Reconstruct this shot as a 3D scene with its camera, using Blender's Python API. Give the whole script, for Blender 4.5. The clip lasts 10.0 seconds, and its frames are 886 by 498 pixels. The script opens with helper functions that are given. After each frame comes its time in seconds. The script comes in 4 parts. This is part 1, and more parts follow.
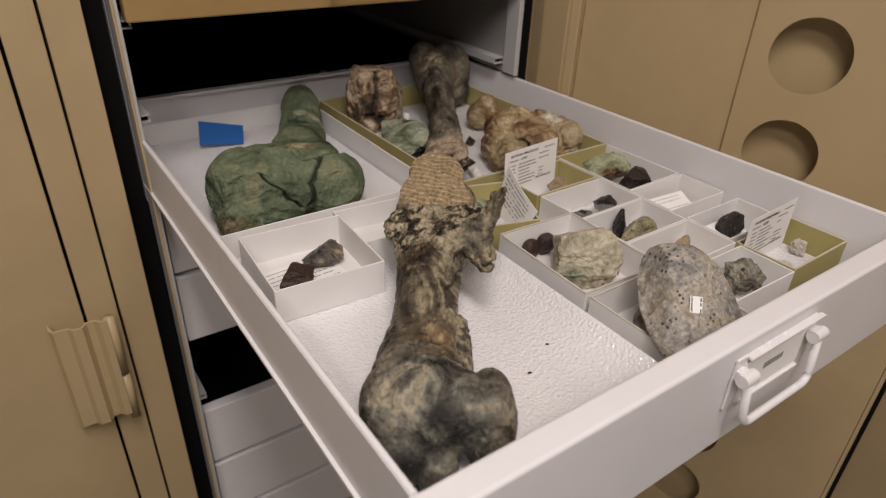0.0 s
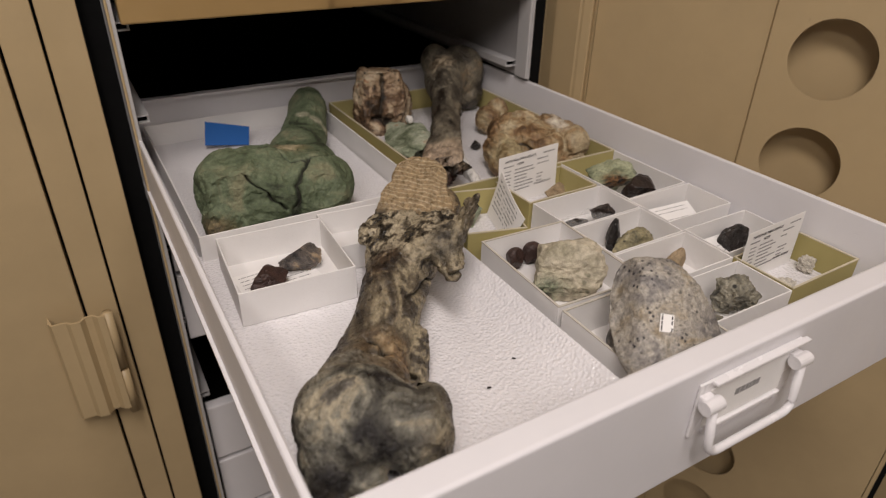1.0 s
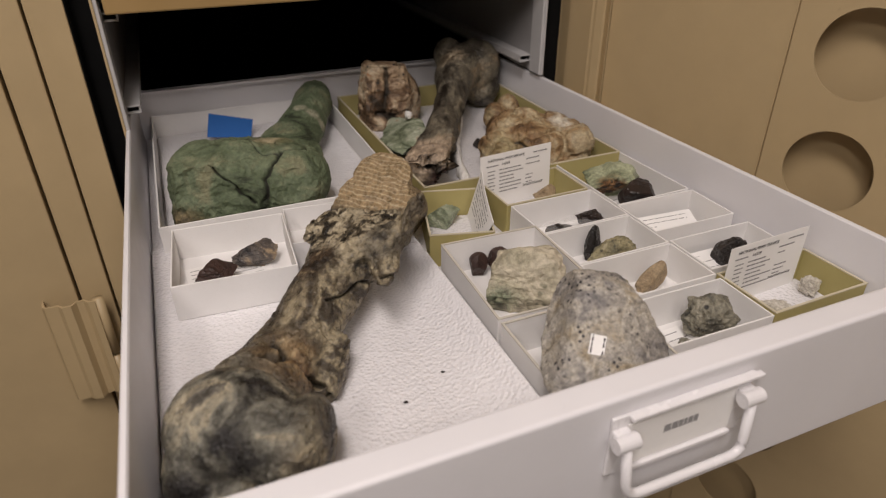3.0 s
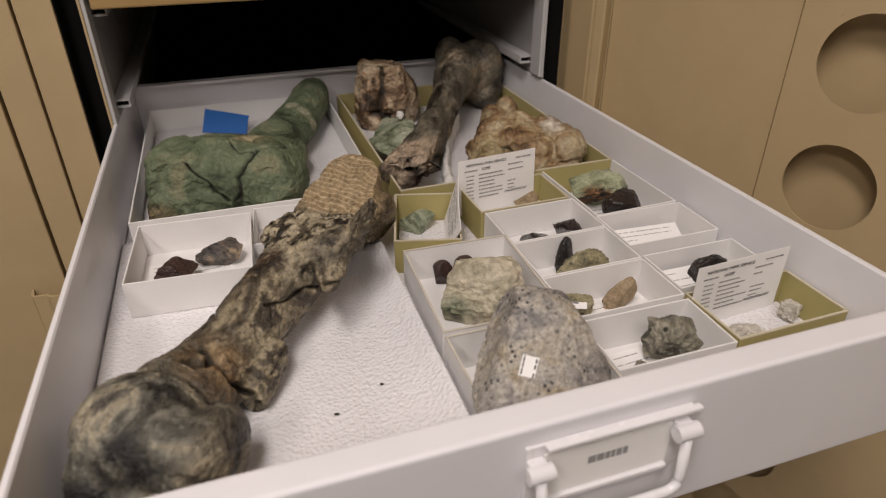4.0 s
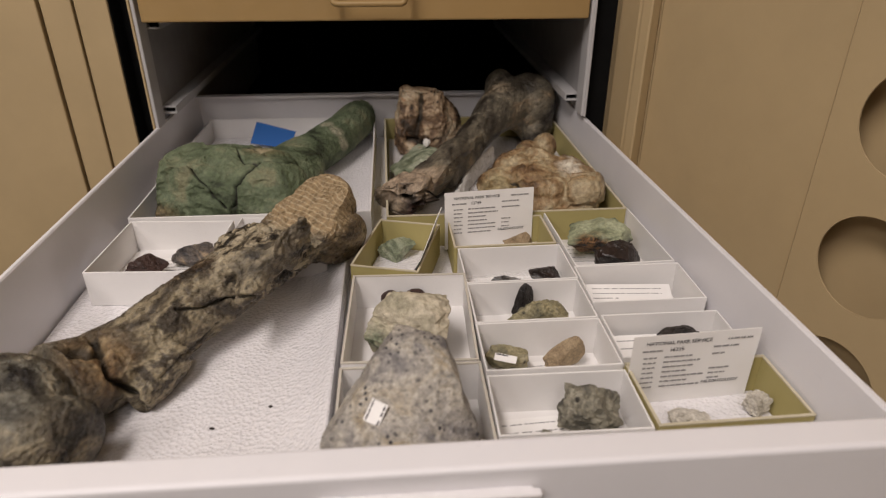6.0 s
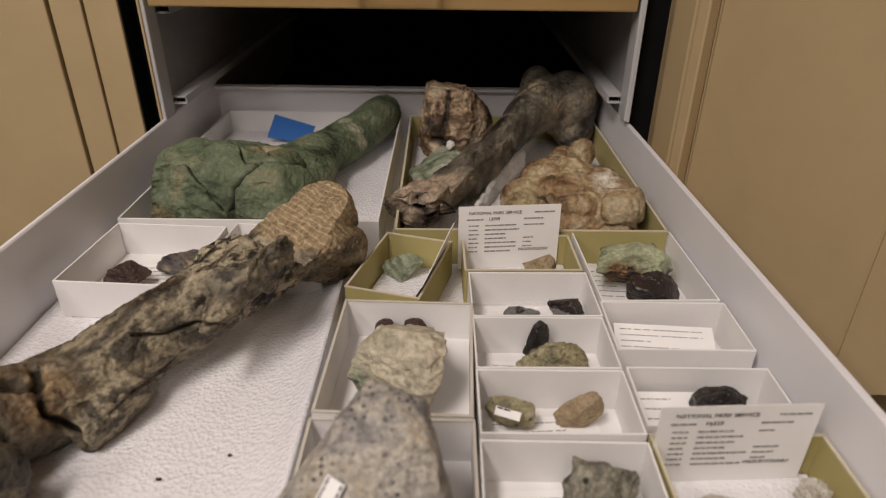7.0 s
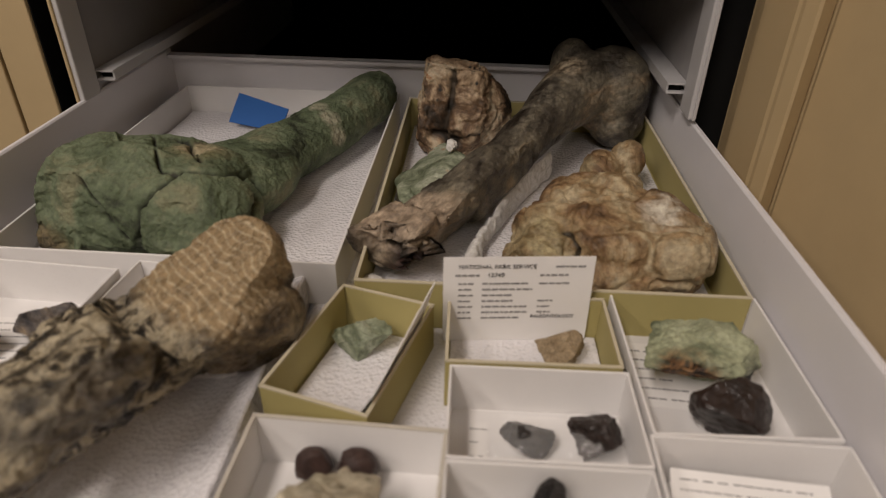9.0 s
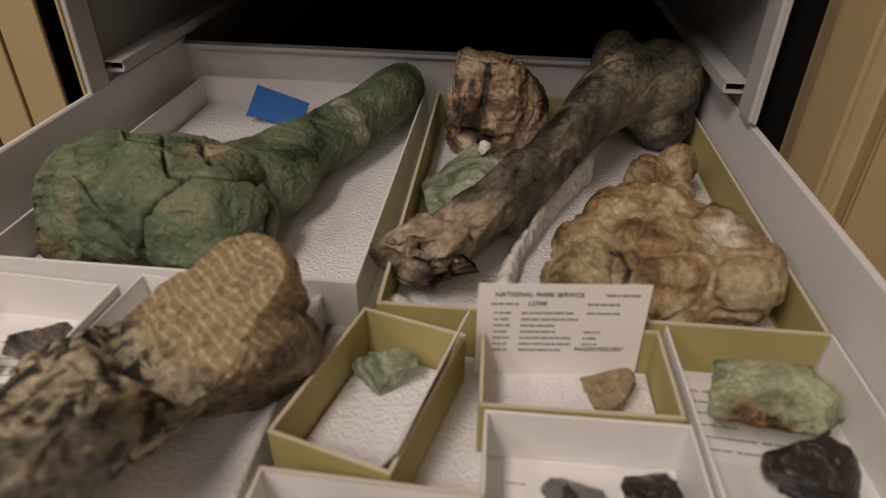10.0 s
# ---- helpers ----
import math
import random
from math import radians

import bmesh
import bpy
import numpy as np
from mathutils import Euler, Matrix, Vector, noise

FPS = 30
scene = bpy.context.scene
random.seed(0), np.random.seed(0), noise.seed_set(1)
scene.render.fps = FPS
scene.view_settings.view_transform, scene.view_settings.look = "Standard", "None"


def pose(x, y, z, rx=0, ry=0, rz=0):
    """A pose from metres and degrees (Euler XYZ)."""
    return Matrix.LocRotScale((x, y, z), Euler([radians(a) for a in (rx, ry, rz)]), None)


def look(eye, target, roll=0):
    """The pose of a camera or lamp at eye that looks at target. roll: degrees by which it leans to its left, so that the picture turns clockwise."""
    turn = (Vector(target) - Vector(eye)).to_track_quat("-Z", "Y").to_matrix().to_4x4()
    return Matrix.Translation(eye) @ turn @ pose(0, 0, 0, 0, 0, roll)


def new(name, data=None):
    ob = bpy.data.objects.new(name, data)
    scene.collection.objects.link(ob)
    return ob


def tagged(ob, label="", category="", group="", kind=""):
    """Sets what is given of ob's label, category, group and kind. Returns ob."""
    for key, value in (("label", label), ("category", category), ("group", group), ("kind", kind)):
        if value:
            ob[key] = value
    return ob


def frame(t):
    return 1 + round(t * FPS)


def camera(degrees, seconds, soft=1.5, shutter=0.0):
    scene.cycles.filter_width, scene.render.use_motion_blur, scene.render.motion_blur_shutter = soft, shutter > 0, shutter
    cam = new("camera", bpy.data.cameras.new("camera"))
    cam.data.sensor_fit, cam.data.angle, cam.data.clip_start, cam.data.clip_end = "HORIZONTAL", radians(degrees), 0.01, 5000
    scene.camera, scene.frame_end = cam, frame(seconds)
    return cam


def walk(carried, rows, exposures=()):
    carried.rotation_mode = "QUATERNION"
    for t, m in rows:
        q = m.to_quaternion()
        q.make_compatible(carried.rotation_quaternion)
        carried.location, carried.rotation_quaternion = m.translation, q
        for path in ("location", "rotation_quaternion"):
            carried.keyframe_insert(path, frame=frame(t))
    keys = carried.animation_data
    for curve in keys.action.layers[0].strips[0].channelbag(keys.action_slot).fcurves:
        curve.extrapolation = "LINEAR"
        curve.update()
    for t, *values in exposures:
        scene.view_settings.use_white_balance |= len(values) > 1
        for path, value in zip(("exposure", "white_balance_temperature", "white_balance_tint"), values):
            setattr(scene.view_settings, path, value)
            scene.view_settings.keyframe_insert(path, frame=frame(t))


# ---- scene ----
cam = camera(69.5, 10.0, soft=1.2)
cam.data.dof.use_dof, cam.data.dof.focus_distance, cam.data.dof.aperture_fstop = True, 0.62, 6.5
PATH = [
    (0, (-0.406, -0.121, 1.262), (0.607, 1.273, 0.248), 2.4),
    (0.5, (-0.373, -0.132, 1.262), (0.577, 1.307, 0.248), 1.9),
    (1, (-0.334, -0.147, 1.259), (0.548, 1.336, 0.248), 1.3),
    (1.5, (-0.293, -0.154, 1.254), (0.534, 1.36, 0.242), 0.5),
    (2, (-0.265, -0.157, 1.251), (0.505, 1.383, 0.233), 0.2),
    (2.5, (-0.239, -0.164, 1.245), (0.473, 1.407, 0.233), -0.1),
    (4, (-0.133, -0.179, 1.243), (0.409, 1.452, 0.221), -0.3),
    (4.5, (-0.084, -0.182, 1.237), (0.358, 1.489, 0.23), -0.2),
    (5, (-0.045, -0.194, 1.241), (0.276, 1.501, 0.23), -0.6),
    (6.5, (0.065, -0.181, 1.225), (0.127, 1.598, 0.315), 0.6),
    (7, (0.076, -0.111, 1.221), (0.075, 1.641, 0.258), 0.7),
    (7.5, (0.095, -0.041, 1.209), (0.091, 1.686, 0.201), 0.9),
    (8, (0.108, 0.011, 1.205), (0.09, 1.717, 0.161), 0.8),
    (8.5, (0.107, 0.054, 1.195), (0.054, 1.751, 0.138), 1.2),
    (9, (0.109, 0.095, 1.189), (0.014, 1.782, 0.118), 1.1),
    (9.5, (0.116, 0.121, 1.183), (-0.01, 1.794, 0.094), 0.8),
    (10, (0.097, 0.147, 1.181), (-0.059, 1.805, 0.073), 1.0),
]
walk(cam, [(t, look(eye, target, roll)) for t, eye, target, roll in PATH],
     exposures=[(0.0, 0.06, 6500, 10), (5.0, 0.08, 6500, 10), (6.5, 0.10, 6550, 10), (8.5, -0.03, 6750, 10), (10.0, -0.12, 6900, 10)])

# ---- light ----
world = bpy.data.worlds.new("room_air")
scene.world = world
world.use_nodes = True
world.node_tree.nodes["Background"].inputs[0].default_value = (0.95, 0.92, 0.88, 1)
world.node_tree.nodes["Background"].inputs[1].default_value = 0.005


def ceiling_and_fill_lamp(x, y, sx, sy, power):
    lamp = bpy.data.lights.new("ceiling_lamp_light", "AREA")
    lamp.shape, lamp.size, lamp.size_y, lamp.energy = "RECTANGLE", sx, sy, power
    lamp.color = (1.0, 0.905, 0.86)
    ob = new("ceiling_lamp_light", lamp)
    ob.location = (x, y, 2.52)


# Overhead light first, then two unseen lamps added to brighten door and drawer interior.
LAMPS = [(-0.50, -0.58, 0.3, 1.1, 26), (-1.3, -1.2, 0.32, 1.1, 20), (0.25, -1.45, 0.3, 1.2, 8)]
for row in LAMPS:
    ceiling_and_fill_lamp(*row)

# ---- materials ----


def nodes_of(name, rough=0.5, metal=0.0, spec=0.5):
    m = bpy.data.materials.new(name)
    m.use_nodes = True
    t = m.node_tree
    b = t.nodes["Principled BSDF"]
    b.inputs["Roughness"].default_value = rough
    b.inputs["Metallic"].default_value = metal
    b.inputs["Specular IOR Level"].default_value = spec
    return m, t, b


def tex_noise(t, scale, detail=4.0, rough=0.55, distort=0.0, vec=None):
    n = t.nodes.new("ShaderNodeTexNoise")
    n.inputs["Scale"].default_value = scale
    n.inputs["Detail"].default_value = detail
    n.inputs["Roughness"].default_value = rough
    n.inputs["Distortion"].default_value = distort
    if vec is None:
        c = t.nodes.new("ShaderNodeTexCoord")
        vec = c.outputs["Object"]
    t.links.new(vec, n.inputs["Vector"])
    return n.outputs["Fac"]


def ramp(t, fac, stops, ease="LINEAR"):
    r = t.nodes.new("ShaderNodeValToRGB")
    r.color_ramp.interpolation = ease
    while len(r.color_ramp.elements) < len(stops):
        r.color_ramp.elements.new(0.5)
    for e, (p, c) in zip(r.color_ramp.elements, stops):
        e.position = p
        e.color = (*c, 1) if len(c) == 3 else c
    t.links.new(fac, r.inputs["Fac"])
    return r.outputs["Color"]


def mix(t, fac, a, b, kind="MIX"):
    m = t.nodes.new("ShaderNodeMix")
    m.data_type, m.blend_type = "RGBA", kind
    for socket, v in ((m.inputs[0], fac), (m.inputs[6], a), (m.inputs[7], b)):
        if isinstance(v, (int, float)):
            socket.default_value = v
        elif isinstance(v, tuple):
            socket.default_value = (*v, 1)
        else:
            t.links.new(v, socket)
    return m.outputs[2]


def grey(lo, hi=None):
    return ((lo, (0, 0, 0)), (hi if hi is not None else lo + 0.1, (1, 1, 1)))


def bump(t, b, height, strength=0.4, dist=0.001, under=None):
    n = t.nodes.new("ShaderNodeBump")
    n.inputs["Strength"].default_value = strength
    n.inputs["Distance"].default_value = dist
    t.links.new(height, n.inputs["Height"])
    if under is not None:
        t.links.new(under, n.inputs["Normal"])
    t.links.new(n.outputs["Normal"], b.inputs["Normal"])
    return n.outputs["Normal"]


def painted(name, col, rough=0.38, vary=0.06, orange=0.15, grime=None):
    """Enamelled steel or plain board: base colour with faint mottling, scuffs and orange-peel relief."""
    m, t, b = nodes_of(name, rough)
    dark = tuple(c * (1 - vary * 2) for c in col)
    c = ramp(t, tex_noise(t, 9, 5, 0.6), ((0.3, dark), (0.7, col)))
    scuff = ramp(t, tex_noise(t, 60, 8, 0.7, 0.6), grey(0.68, 0.76))
    c = mix(t, scuff, c, grime or tuple(v * 0.78 for v in col))
    t.links.new(c, b.inputs["Base Color"])
    r = ramp(t, tex_noise(t, 35, 4), ((0.3, (rough * 0.8,) * 3), (0.7, (min(1, rough * 1.25),) * 3)))
    t.links.new(r, b.inputs["Roughness"])
    bump(t, b, tex_noise(t, 420, 2), orange, 0.0004)
    return m


def board(name, col, rough=0.7):
    """Card and paper board with fine fibre."""
    m, t, b = nodes_of(name, rough, spec=0.3)
    c = ramp(t, tex_noise(t, 14, 4), ((0.25, tuple(v * 0.9 for v in col)), (0.75, col)))
    c = mix(t, ramp(t, tex_noise(t, 500, 3, 0.7), grey(0.55, 0.75)), c, tuple(v * 0.92 for v in col))
    t.links.new(c, b.inputs["Base Color"])
    bump(t, b, tex_noise(t, 900, 2), 0.12, 0.0003)
    return m


def fossil_mat(name, stops, scale=22, rough=0.6, pits=None, pit_col=(0.02, 0.018, 0.015), grain=0.5, vein=None, zones=(), spec=0.4, distort=0.8, veins=10, stretch=None, speckle=0.45):
    """Mineral-stained bone or stone: blotches from stops, dark pits, veins, and zones (centre, inner, outer, stops, scale)."""
    m, t, b = nodes_of(name, rough, spec=spec)
    vec = None
    if stretch:
        co = t.nodes.new("ShaderNodeTexCoord")
        turn = t.nodes.new("ShaderNodeVectorRotate")
        turn.rotation_type = "Z_AXIS"
        turn.inputs["Angle"].default_value = radians(stretch[0])
        t.links.new(co.outputs["Object"], turn.inputs["Vector"])
        sc = t.nodes.new("ShaderNodeVectorMath")
        sc.operation = "MULTIPLY"
        sc.inputs[1].default_value = (1, stretch[1], 1)
        t.links.new(turn.outputs["Vector"], sc.inputs[0])
        vec = sc.outputs["Vector"]
    n1 = tex_noise(t, scale, 7, 0.62, distort, vec)
    c = ramp(t, n1, stops)
    for centre, r0, r1, zstops, zscale in zones:
        co = t.nodes.new("ShaderNodeTexCoord")
        d = t.nodes.new("ShaderNodeVectorMath")
        d.operation = "DISTANCE"
        d.inputs[1].default_value = centre
        t.links.new(co.outputs["Object"], d.inputs[0])
        ad = t.nodes.new("ShaderNodeMath")
        ad.operation = "MULTIPLY_ADD"
        ad.inputs[1].default_value, ad.inputs[2].default_value = (r1 - r0) * 1.6, -(r1 - r0) * 0.8
        t.links.new(tex_noise(t, 55, 5, 0.6, 0.5), ad.inputs[0])
        sm = t.nodes.new("ShaderNodeMath")
        t.links.new(d.outputs["Value"], sm.inputs[0])
        t.links.new(ad.outputs[0], sm.inputs[1])
        mr = t.nodes.new("ShaderNodeMapRange")
        mr.inputs["From Min"].default_value, mr.inputs["From Max"].default_value = r0, r1
        mr.inputs["To Min"].default_value, mr.inputs["To Max"].default_value = 1, 0
        t.links.new(sm.outputs[0], mr.inputs["Value"])
        if zscale < 0:
            wv = t.nodes.new("ShaderNodeTexWave")
            wv.wave_type, wv.bands_direction = "BANDS", "DIAGONAL"
            for key, value in (("Scale", -zscale), ("Distortion", 9.0), ("Detail", 3.0), ("Detail Scale", 0.7), ("Detail Roughness", 0.5)):
                wv.inputs[key].default_value = value
            t.links.new(co.outputs["Object"], wv.inputs["Vector"])
            pattern = wv.outputs["Fac"]
        else:
            pattern = tex_noise(t, zscale, 6, 0.6, 0.7)
        c = mix(t, mr.outputs[0], c, ramp(t, pattern, zstops))
    fine = tex_noise(t, scale * 9, 6, 0.7, 0.0, vec)
    c = mix(t, speckle, c, ramp(t, fine, ((0.34, (0.16, 0.16, 0.16)), (0.66, (0.84, 0.84, 0.84)))), "OVERLAY")
    if pits:
        v = t.nodes.new("ShaderNodeTexVoronoi")
        v.inputs["Scale"].default_value = pits
        co = t.nodes.new("ShaderNodeTexCoord")
        t.links.new(co.outputs["Object"], v.inputs["Vector"])
        gate = ramp(t, tex_noise(t, scale * 1.3, 3), grey(0.45, 0.58))
        hole = ramp(t, v.outputs["Distance"], ((0.17, (1, 1, 1)), (0.33, (0, 0, 0))))
        c = mix(t, mix(t, 1.0, hole, gate, "MULTIPLY"), c, pit_col)
    if vein:
        w = t.nodes.new("ShaderNodeTexVoronoi")
        w.feature = "DISTANCE_TO_EDGE"
        w.inputs["Scale"].default_value = veins
        co = t.nodes.new("ShaderNodeTexCoord")
        wob = t.nodes.new("ShaderNodeMixRGB")
        wob.inputs[0].default_value = 0.04
        nz = t.nodes.new("ShaderNodeTexNoise")
        nz.inputs["Scale"].default_value = 40
        t.links.new(co.outputs["Object"], wob.inputs[1])
        t.links.new(nz.outputs["Color"], wob.inputs[2])
        t.links.new(wob.outputs[0], w.inputs["Vector"])
        c = mix(t, ramp(t, w.outputs["Distance"], ((0.01, (0.8, 0.8, 0.8)), (0.05, (0, 0, 0)))), c, vein)
    # shade inside carved cracks is put into the colour as near black
    shade_mask = t.nodes.new("ShaderNodeAttribute")
    shade_mask.attribute_name = "crack"
    c = mix(t, ramp(t, shade_mask.outputs["Fac"], ((0.25, (0, 0, 0)), (0.7, (0.85, 0.85, 0.85)))), c, (0.014, 0.012, 0.009))
    t.links.new(c, b.inputs["Base Color"])
    r = ramp(t, fine, ((0.3, (rough * 0.75,) * 3), (0.7, (min(1.0, rough * 1.25),) * 3)))
    t.links.new(r, b.inputs["Roughness"])
    first = bump(t, b, tex_noise(t, scale * 5, 6, 0.7), grain, 0.003)
    bump(t, b, fine, grain * 0.7, 0.001, first)
    return m


def foam_mat(name):
    m, t, b = nodes_of(name, 0.16, spec=0.8)
    c = ramp(t, tex_noise(t, 7, 3), ((0.3, (0.72, 0.70, 0.715)), (0.7, (0.80, 0.78, 0.79))))
    t.links.new(c, b.inputs["Base Color"])
    v = t.nodes.new("ShaderNodeTexVoronoi")
    v.inputs["Scale"].default_value = 330
    co = t.nodes.new("ShaderNodeTexCoord")
    t.links.new(co.outputs["Object"], v.inputs["Vector"])
    first = bump(t, b, v.outputs["Distance"], 0.8, 0.0012)
    bump(t, b, tex_noise(t, 330, 3), 0.35, 0.0012, first)
    return m


def film_mat(name):
    m, t, b = nodes_of(name, 0.08, spec=0.8)
    b.inputs["Base Color"].default_value = (0.9, 0.9, 0.9, 1)
    b.inputs["Alpha"].default_value = 0.13
    return m


WHITE = painted("white_enamel", (0.74, 0.725, 0.745), 0.36, 0.03, 0.12)
TAN = painted("tan_enamel", (0.475, 0.358, 0.200), 0.42, 0.05, 0.2)
TAN_DEEP = painted("tan_front_enamel", (0.36, 0.235, 0.095), 0.42, 0.05, 0.2)
# Grey set darker than INNER, so the inner sides carry shade in their colour.
INSIDE = painted("cabinet_inside_shaded_grey", (0.30, 0.29, 0.29), 0.5, 0.04)
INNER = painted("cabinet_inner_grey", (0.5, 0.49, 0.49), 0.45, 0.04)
# Black of the rubber gaskets, also used on cabinet parts as painted shade.
BLACK = painted("black_rubber_and_shade", (0.006, 0.006, 0.006), 0.95, 0.1)
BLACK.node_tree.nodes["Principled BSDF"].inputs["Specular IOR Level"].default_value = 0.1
CARD_WHITE = board("white_tray_board", (0.79, 0.77, 0.755))
OLIVE = board("olive_tray_board", (0.41, 0.35, 0.145))
CREAM = board("cream_board_edge", (0.58, 0.52, 0.38))
PAPER = board("label_paper", (0.86, 0.84, 0.82), 0.8)
BOARD_EDGE = board("grey_board_edge", (0.56, 0.52, 0.45))
INK = board("printed_ink", (0.07, 0.065, 0.07), 0.8)
INK_FAINT = board("faint_ink", (0.30, 0.29, 0.29), 0.8)
INK_GREY = board("faded_ink", (0.27, 0.26, 0.26), 0.8)
BLUE = board("blue_plastic", (0.008, 0.10, 0.36), 0.6)
PLASTER = fossil_mat("plaster", ((0.3, (0.62, 0.60, 0.56)), (0.7, (0.8, 0.78, 0.75))), 40, 0.8)
FOAM = foam_mat("foam_sheet")
FILM = film_mat("clear_film")
CHROME = painted("worn_white_handle", (0.74, 0.72, 0.73), 0.25, 0.05)
WALLPAINT = painted("wall_paint", (0.36, 0.33, 0.28), 0.7)
FLOORING = painted("grey_vinyl", (0.14, 0.13, 0.12), 0.5)

# ---- builders ----


def finish(name, bm, material, parent=None, smooth=False, origin=(0, 0, 0)):
    me = bpy.data.meshes.new(name)
    bmesh.ops.recalc_face_normals(bm, faces=bm.faces)
    if smooth:
        for f in bm.faces:
            f.smooth = True
    bm.to_mesh(me)
    bm.free()
    me.materials.append(material)
    ob = new(name, me)
    ob.location = origin
    if parent is not None:
        ob.parent = parent
    return ob


def part(name, bm, material, parent, label="", smooth=False):
    ob = finish(name, bm, material, parent, smooth)
    return tagged(ob, label) if label else ob


def holder(name, at, label, category, group="", kind="", rz=0):
    ob = new(name)
    ob.empty_display_size = 0.02
    ob.matrix_basis = pose(*at, 0, 0, rz)
    return tagged(ob, label, category, group, kind)


def add_box(bm, x0, x1, y0, y1, z0, z1, bevel=0.0, seg=2):
    r = bmesh.ops.create_cube(bm, size=1)
    vs = r["verts"]
    bmesh.ops.scale(bm, vec=(x1 - x0, y1 - y0, z1 - z0), verts=vs)
    bmesh.ops.translate(bm, vec=((x0 + x1) / 2, (y0 + y1) / 2, (z0 + z1) / 2), verts=vs)
    if bevel:
        es = list({e for v in vs for e in v.link_edges})
        bmesh.ops.bevel(bm, geom=es, offset=bevel, segments=seg, affect="EDGES", profile=0.5)
    return vs


def box_bm(*a, **k):
    bm = bmesh.new()
    add_box(bm, *a, **k)
    return bm


def extrude_profile(pts, depth_axis, a, b):
    """A prism from 2D points; depth_axis 'x','y','z' gives the direction it is drawn out in, from a to b."""
    bm = bmesh.new()
    def at(p, d):
        return {"x": (d, p[0], p[1]), "y": (p[0], d, p[1]), "z": (p[0], p[1], d)}[depth_axis]
    lo = [bm.verts.new(at(p, a)) for p in pts]
    hi = [bm.verts.new(at(p, b)) for p in pts]
    n = len(pts)
    for i in range(n):
        bm.faces.new((lo[i], lo[(i + 1) % n], hi[(i + 1) % n], hi[i]))
    bm.faces.new(lo[::-1])
    bm.faces.new(hi)
    return bm


def tube_bm(points, radius, sides=12, closed=False):
    bm = bmesh.new()
    rings = []
    pts = [Vector(p) for p in points]
    up = Vector((0.31, 0.2, 0.93)).normalized()
    for i, p in enumerate(pts):
        d = (pts[min(i + 1, len(pts) - 1)] - pts[max(i - 1, 0)]).normalized()
        a = d.cross(up).normalized()
        c = d.cross(a)
        r = radius[i] if isinstance(radius, (list, tuple)) else radius
        rings.append([bm.verts.new(p + (a * math.cos(k * math.tau / sides) + c * math.sin(k * math.tau / sides)) * r) for k in range(sides)])
    for r0, r1 in zip(rings, rings[1:]):
        for k in range(sides):
            bm.faces.new((r0[k], r0[(k + 1) % sides], r1[(k + 1) % sides], r1[k]))
    bm.faces.new(rings[0][::-1])
    bm.faces.new(rings[-1])
    return bm


def bend_points(corners, radius=0.01, steps=5):
    """A polyline whose inner corners are rounded off."""
    out = [Vector(corners[0])]
    for a, b, c in zip(corners, corners[1:], corners[2:]):
        a, b, c = Vector(a), Vector(b), Vector(c)
        p, q = b + (a - b).normalized() * radius, b + (c - b).normalized() * radius
        for i in range(steps + 1):
            s = i / steps
            out.append(p * (1 - s) ** 2 + b * 2 * s * (1 - s) + q * s * s)
    out.append(Vector(corners[-1]))
    return out


def tray(name, x0, x1, y0, y1, z0, z1, material, label, group="", rz=0, wall=0.0016, edge=None):
    """An open specimen tray of folded board: a bottom and four side walls."""
    cx, cy = (x0 + x1) / 2, (y0 + y1) / 2
    w, d, h = (x1 - x0) / 2, (y1 - y0) / 2, z1 - z0
    top = holder(name, (cx, cy, z0), label, "tray", group, rz=rz)
    part("tray_bottom", box_bm(-w + wall, w - wall, -d + wall, d - wall, 0, 0.002), material, top)
    bows = [random.uniform(-0.0006, 0.0006) for _ in range(4)]
    for i, (a, b, c, e) in enumerate(((-w, w, -d, -d + wall), (-w, w, d - wall, d), (-w, -w + wall, -d + wall, d - wall), (w - wall, w, -d + wall, d - wall))):
        bm = box_bm(a, b, c, e, 0, h, bevel=0.0005)
        for v in bm.verts:
            lean = v.co.z / h
            if i < 2:
                v.co.y += bows[i] * lean * (1 - (v.co.x / w) ** 2)
            else:
                v.co.x += bows[i] * lean * (1 - (v.co.y / d) ** 2)
        part("side_wall", bm, material, top)
    if edge is not None:
        rim = bmesh.new()
        for a, b, c, e in ((-w, w, -d, -d + wall), (-w, w, d - wall, d), (-w, -w + wall, -d + wall, d - wall), (w - wall, w, -d + wall, d - wall)):
            add_box(rim, a - 0.0002, b + 0.0002, c - 0.0002, e + 0.0002, h - 0.0006, h + 0.0005)
        part("cut_edge", rim, edge, top, "pale cut board edge")
    return top


def bars(bm, x0, x1, z, h, y):
    """A row of word-like dashes of ink from x0 to x1, lying in the card's plane."""
    x = x0
    while x < x1 - 0.001:
        w = min(random.uniform(0.0015, 0.006), x1 - x)
        add_box(bm, x, x + w, y - 0.0002, y, z, z + h)
        x += w + 0.0008


def words(text, size, material, parent, m, name="lettering"):
    cu = bpy.data.curves.new(name, "FONT")
    cu.body, cu.size, cu.extrude = text, size, 0.0001
    tmp = new(name, cu)
    bpy.context.view_layer.update()
    me = bpy.data.meshes.new_from_object(tmp.evaluated_get(bpy.context.evaluated_depsgraph_get()))
    bpy.data.objects.remove(tmp)
    me.materials.append(material)
    ob = new(name, me)
    ob.parent = parent
    ob.matrix_basis = m
    return ob


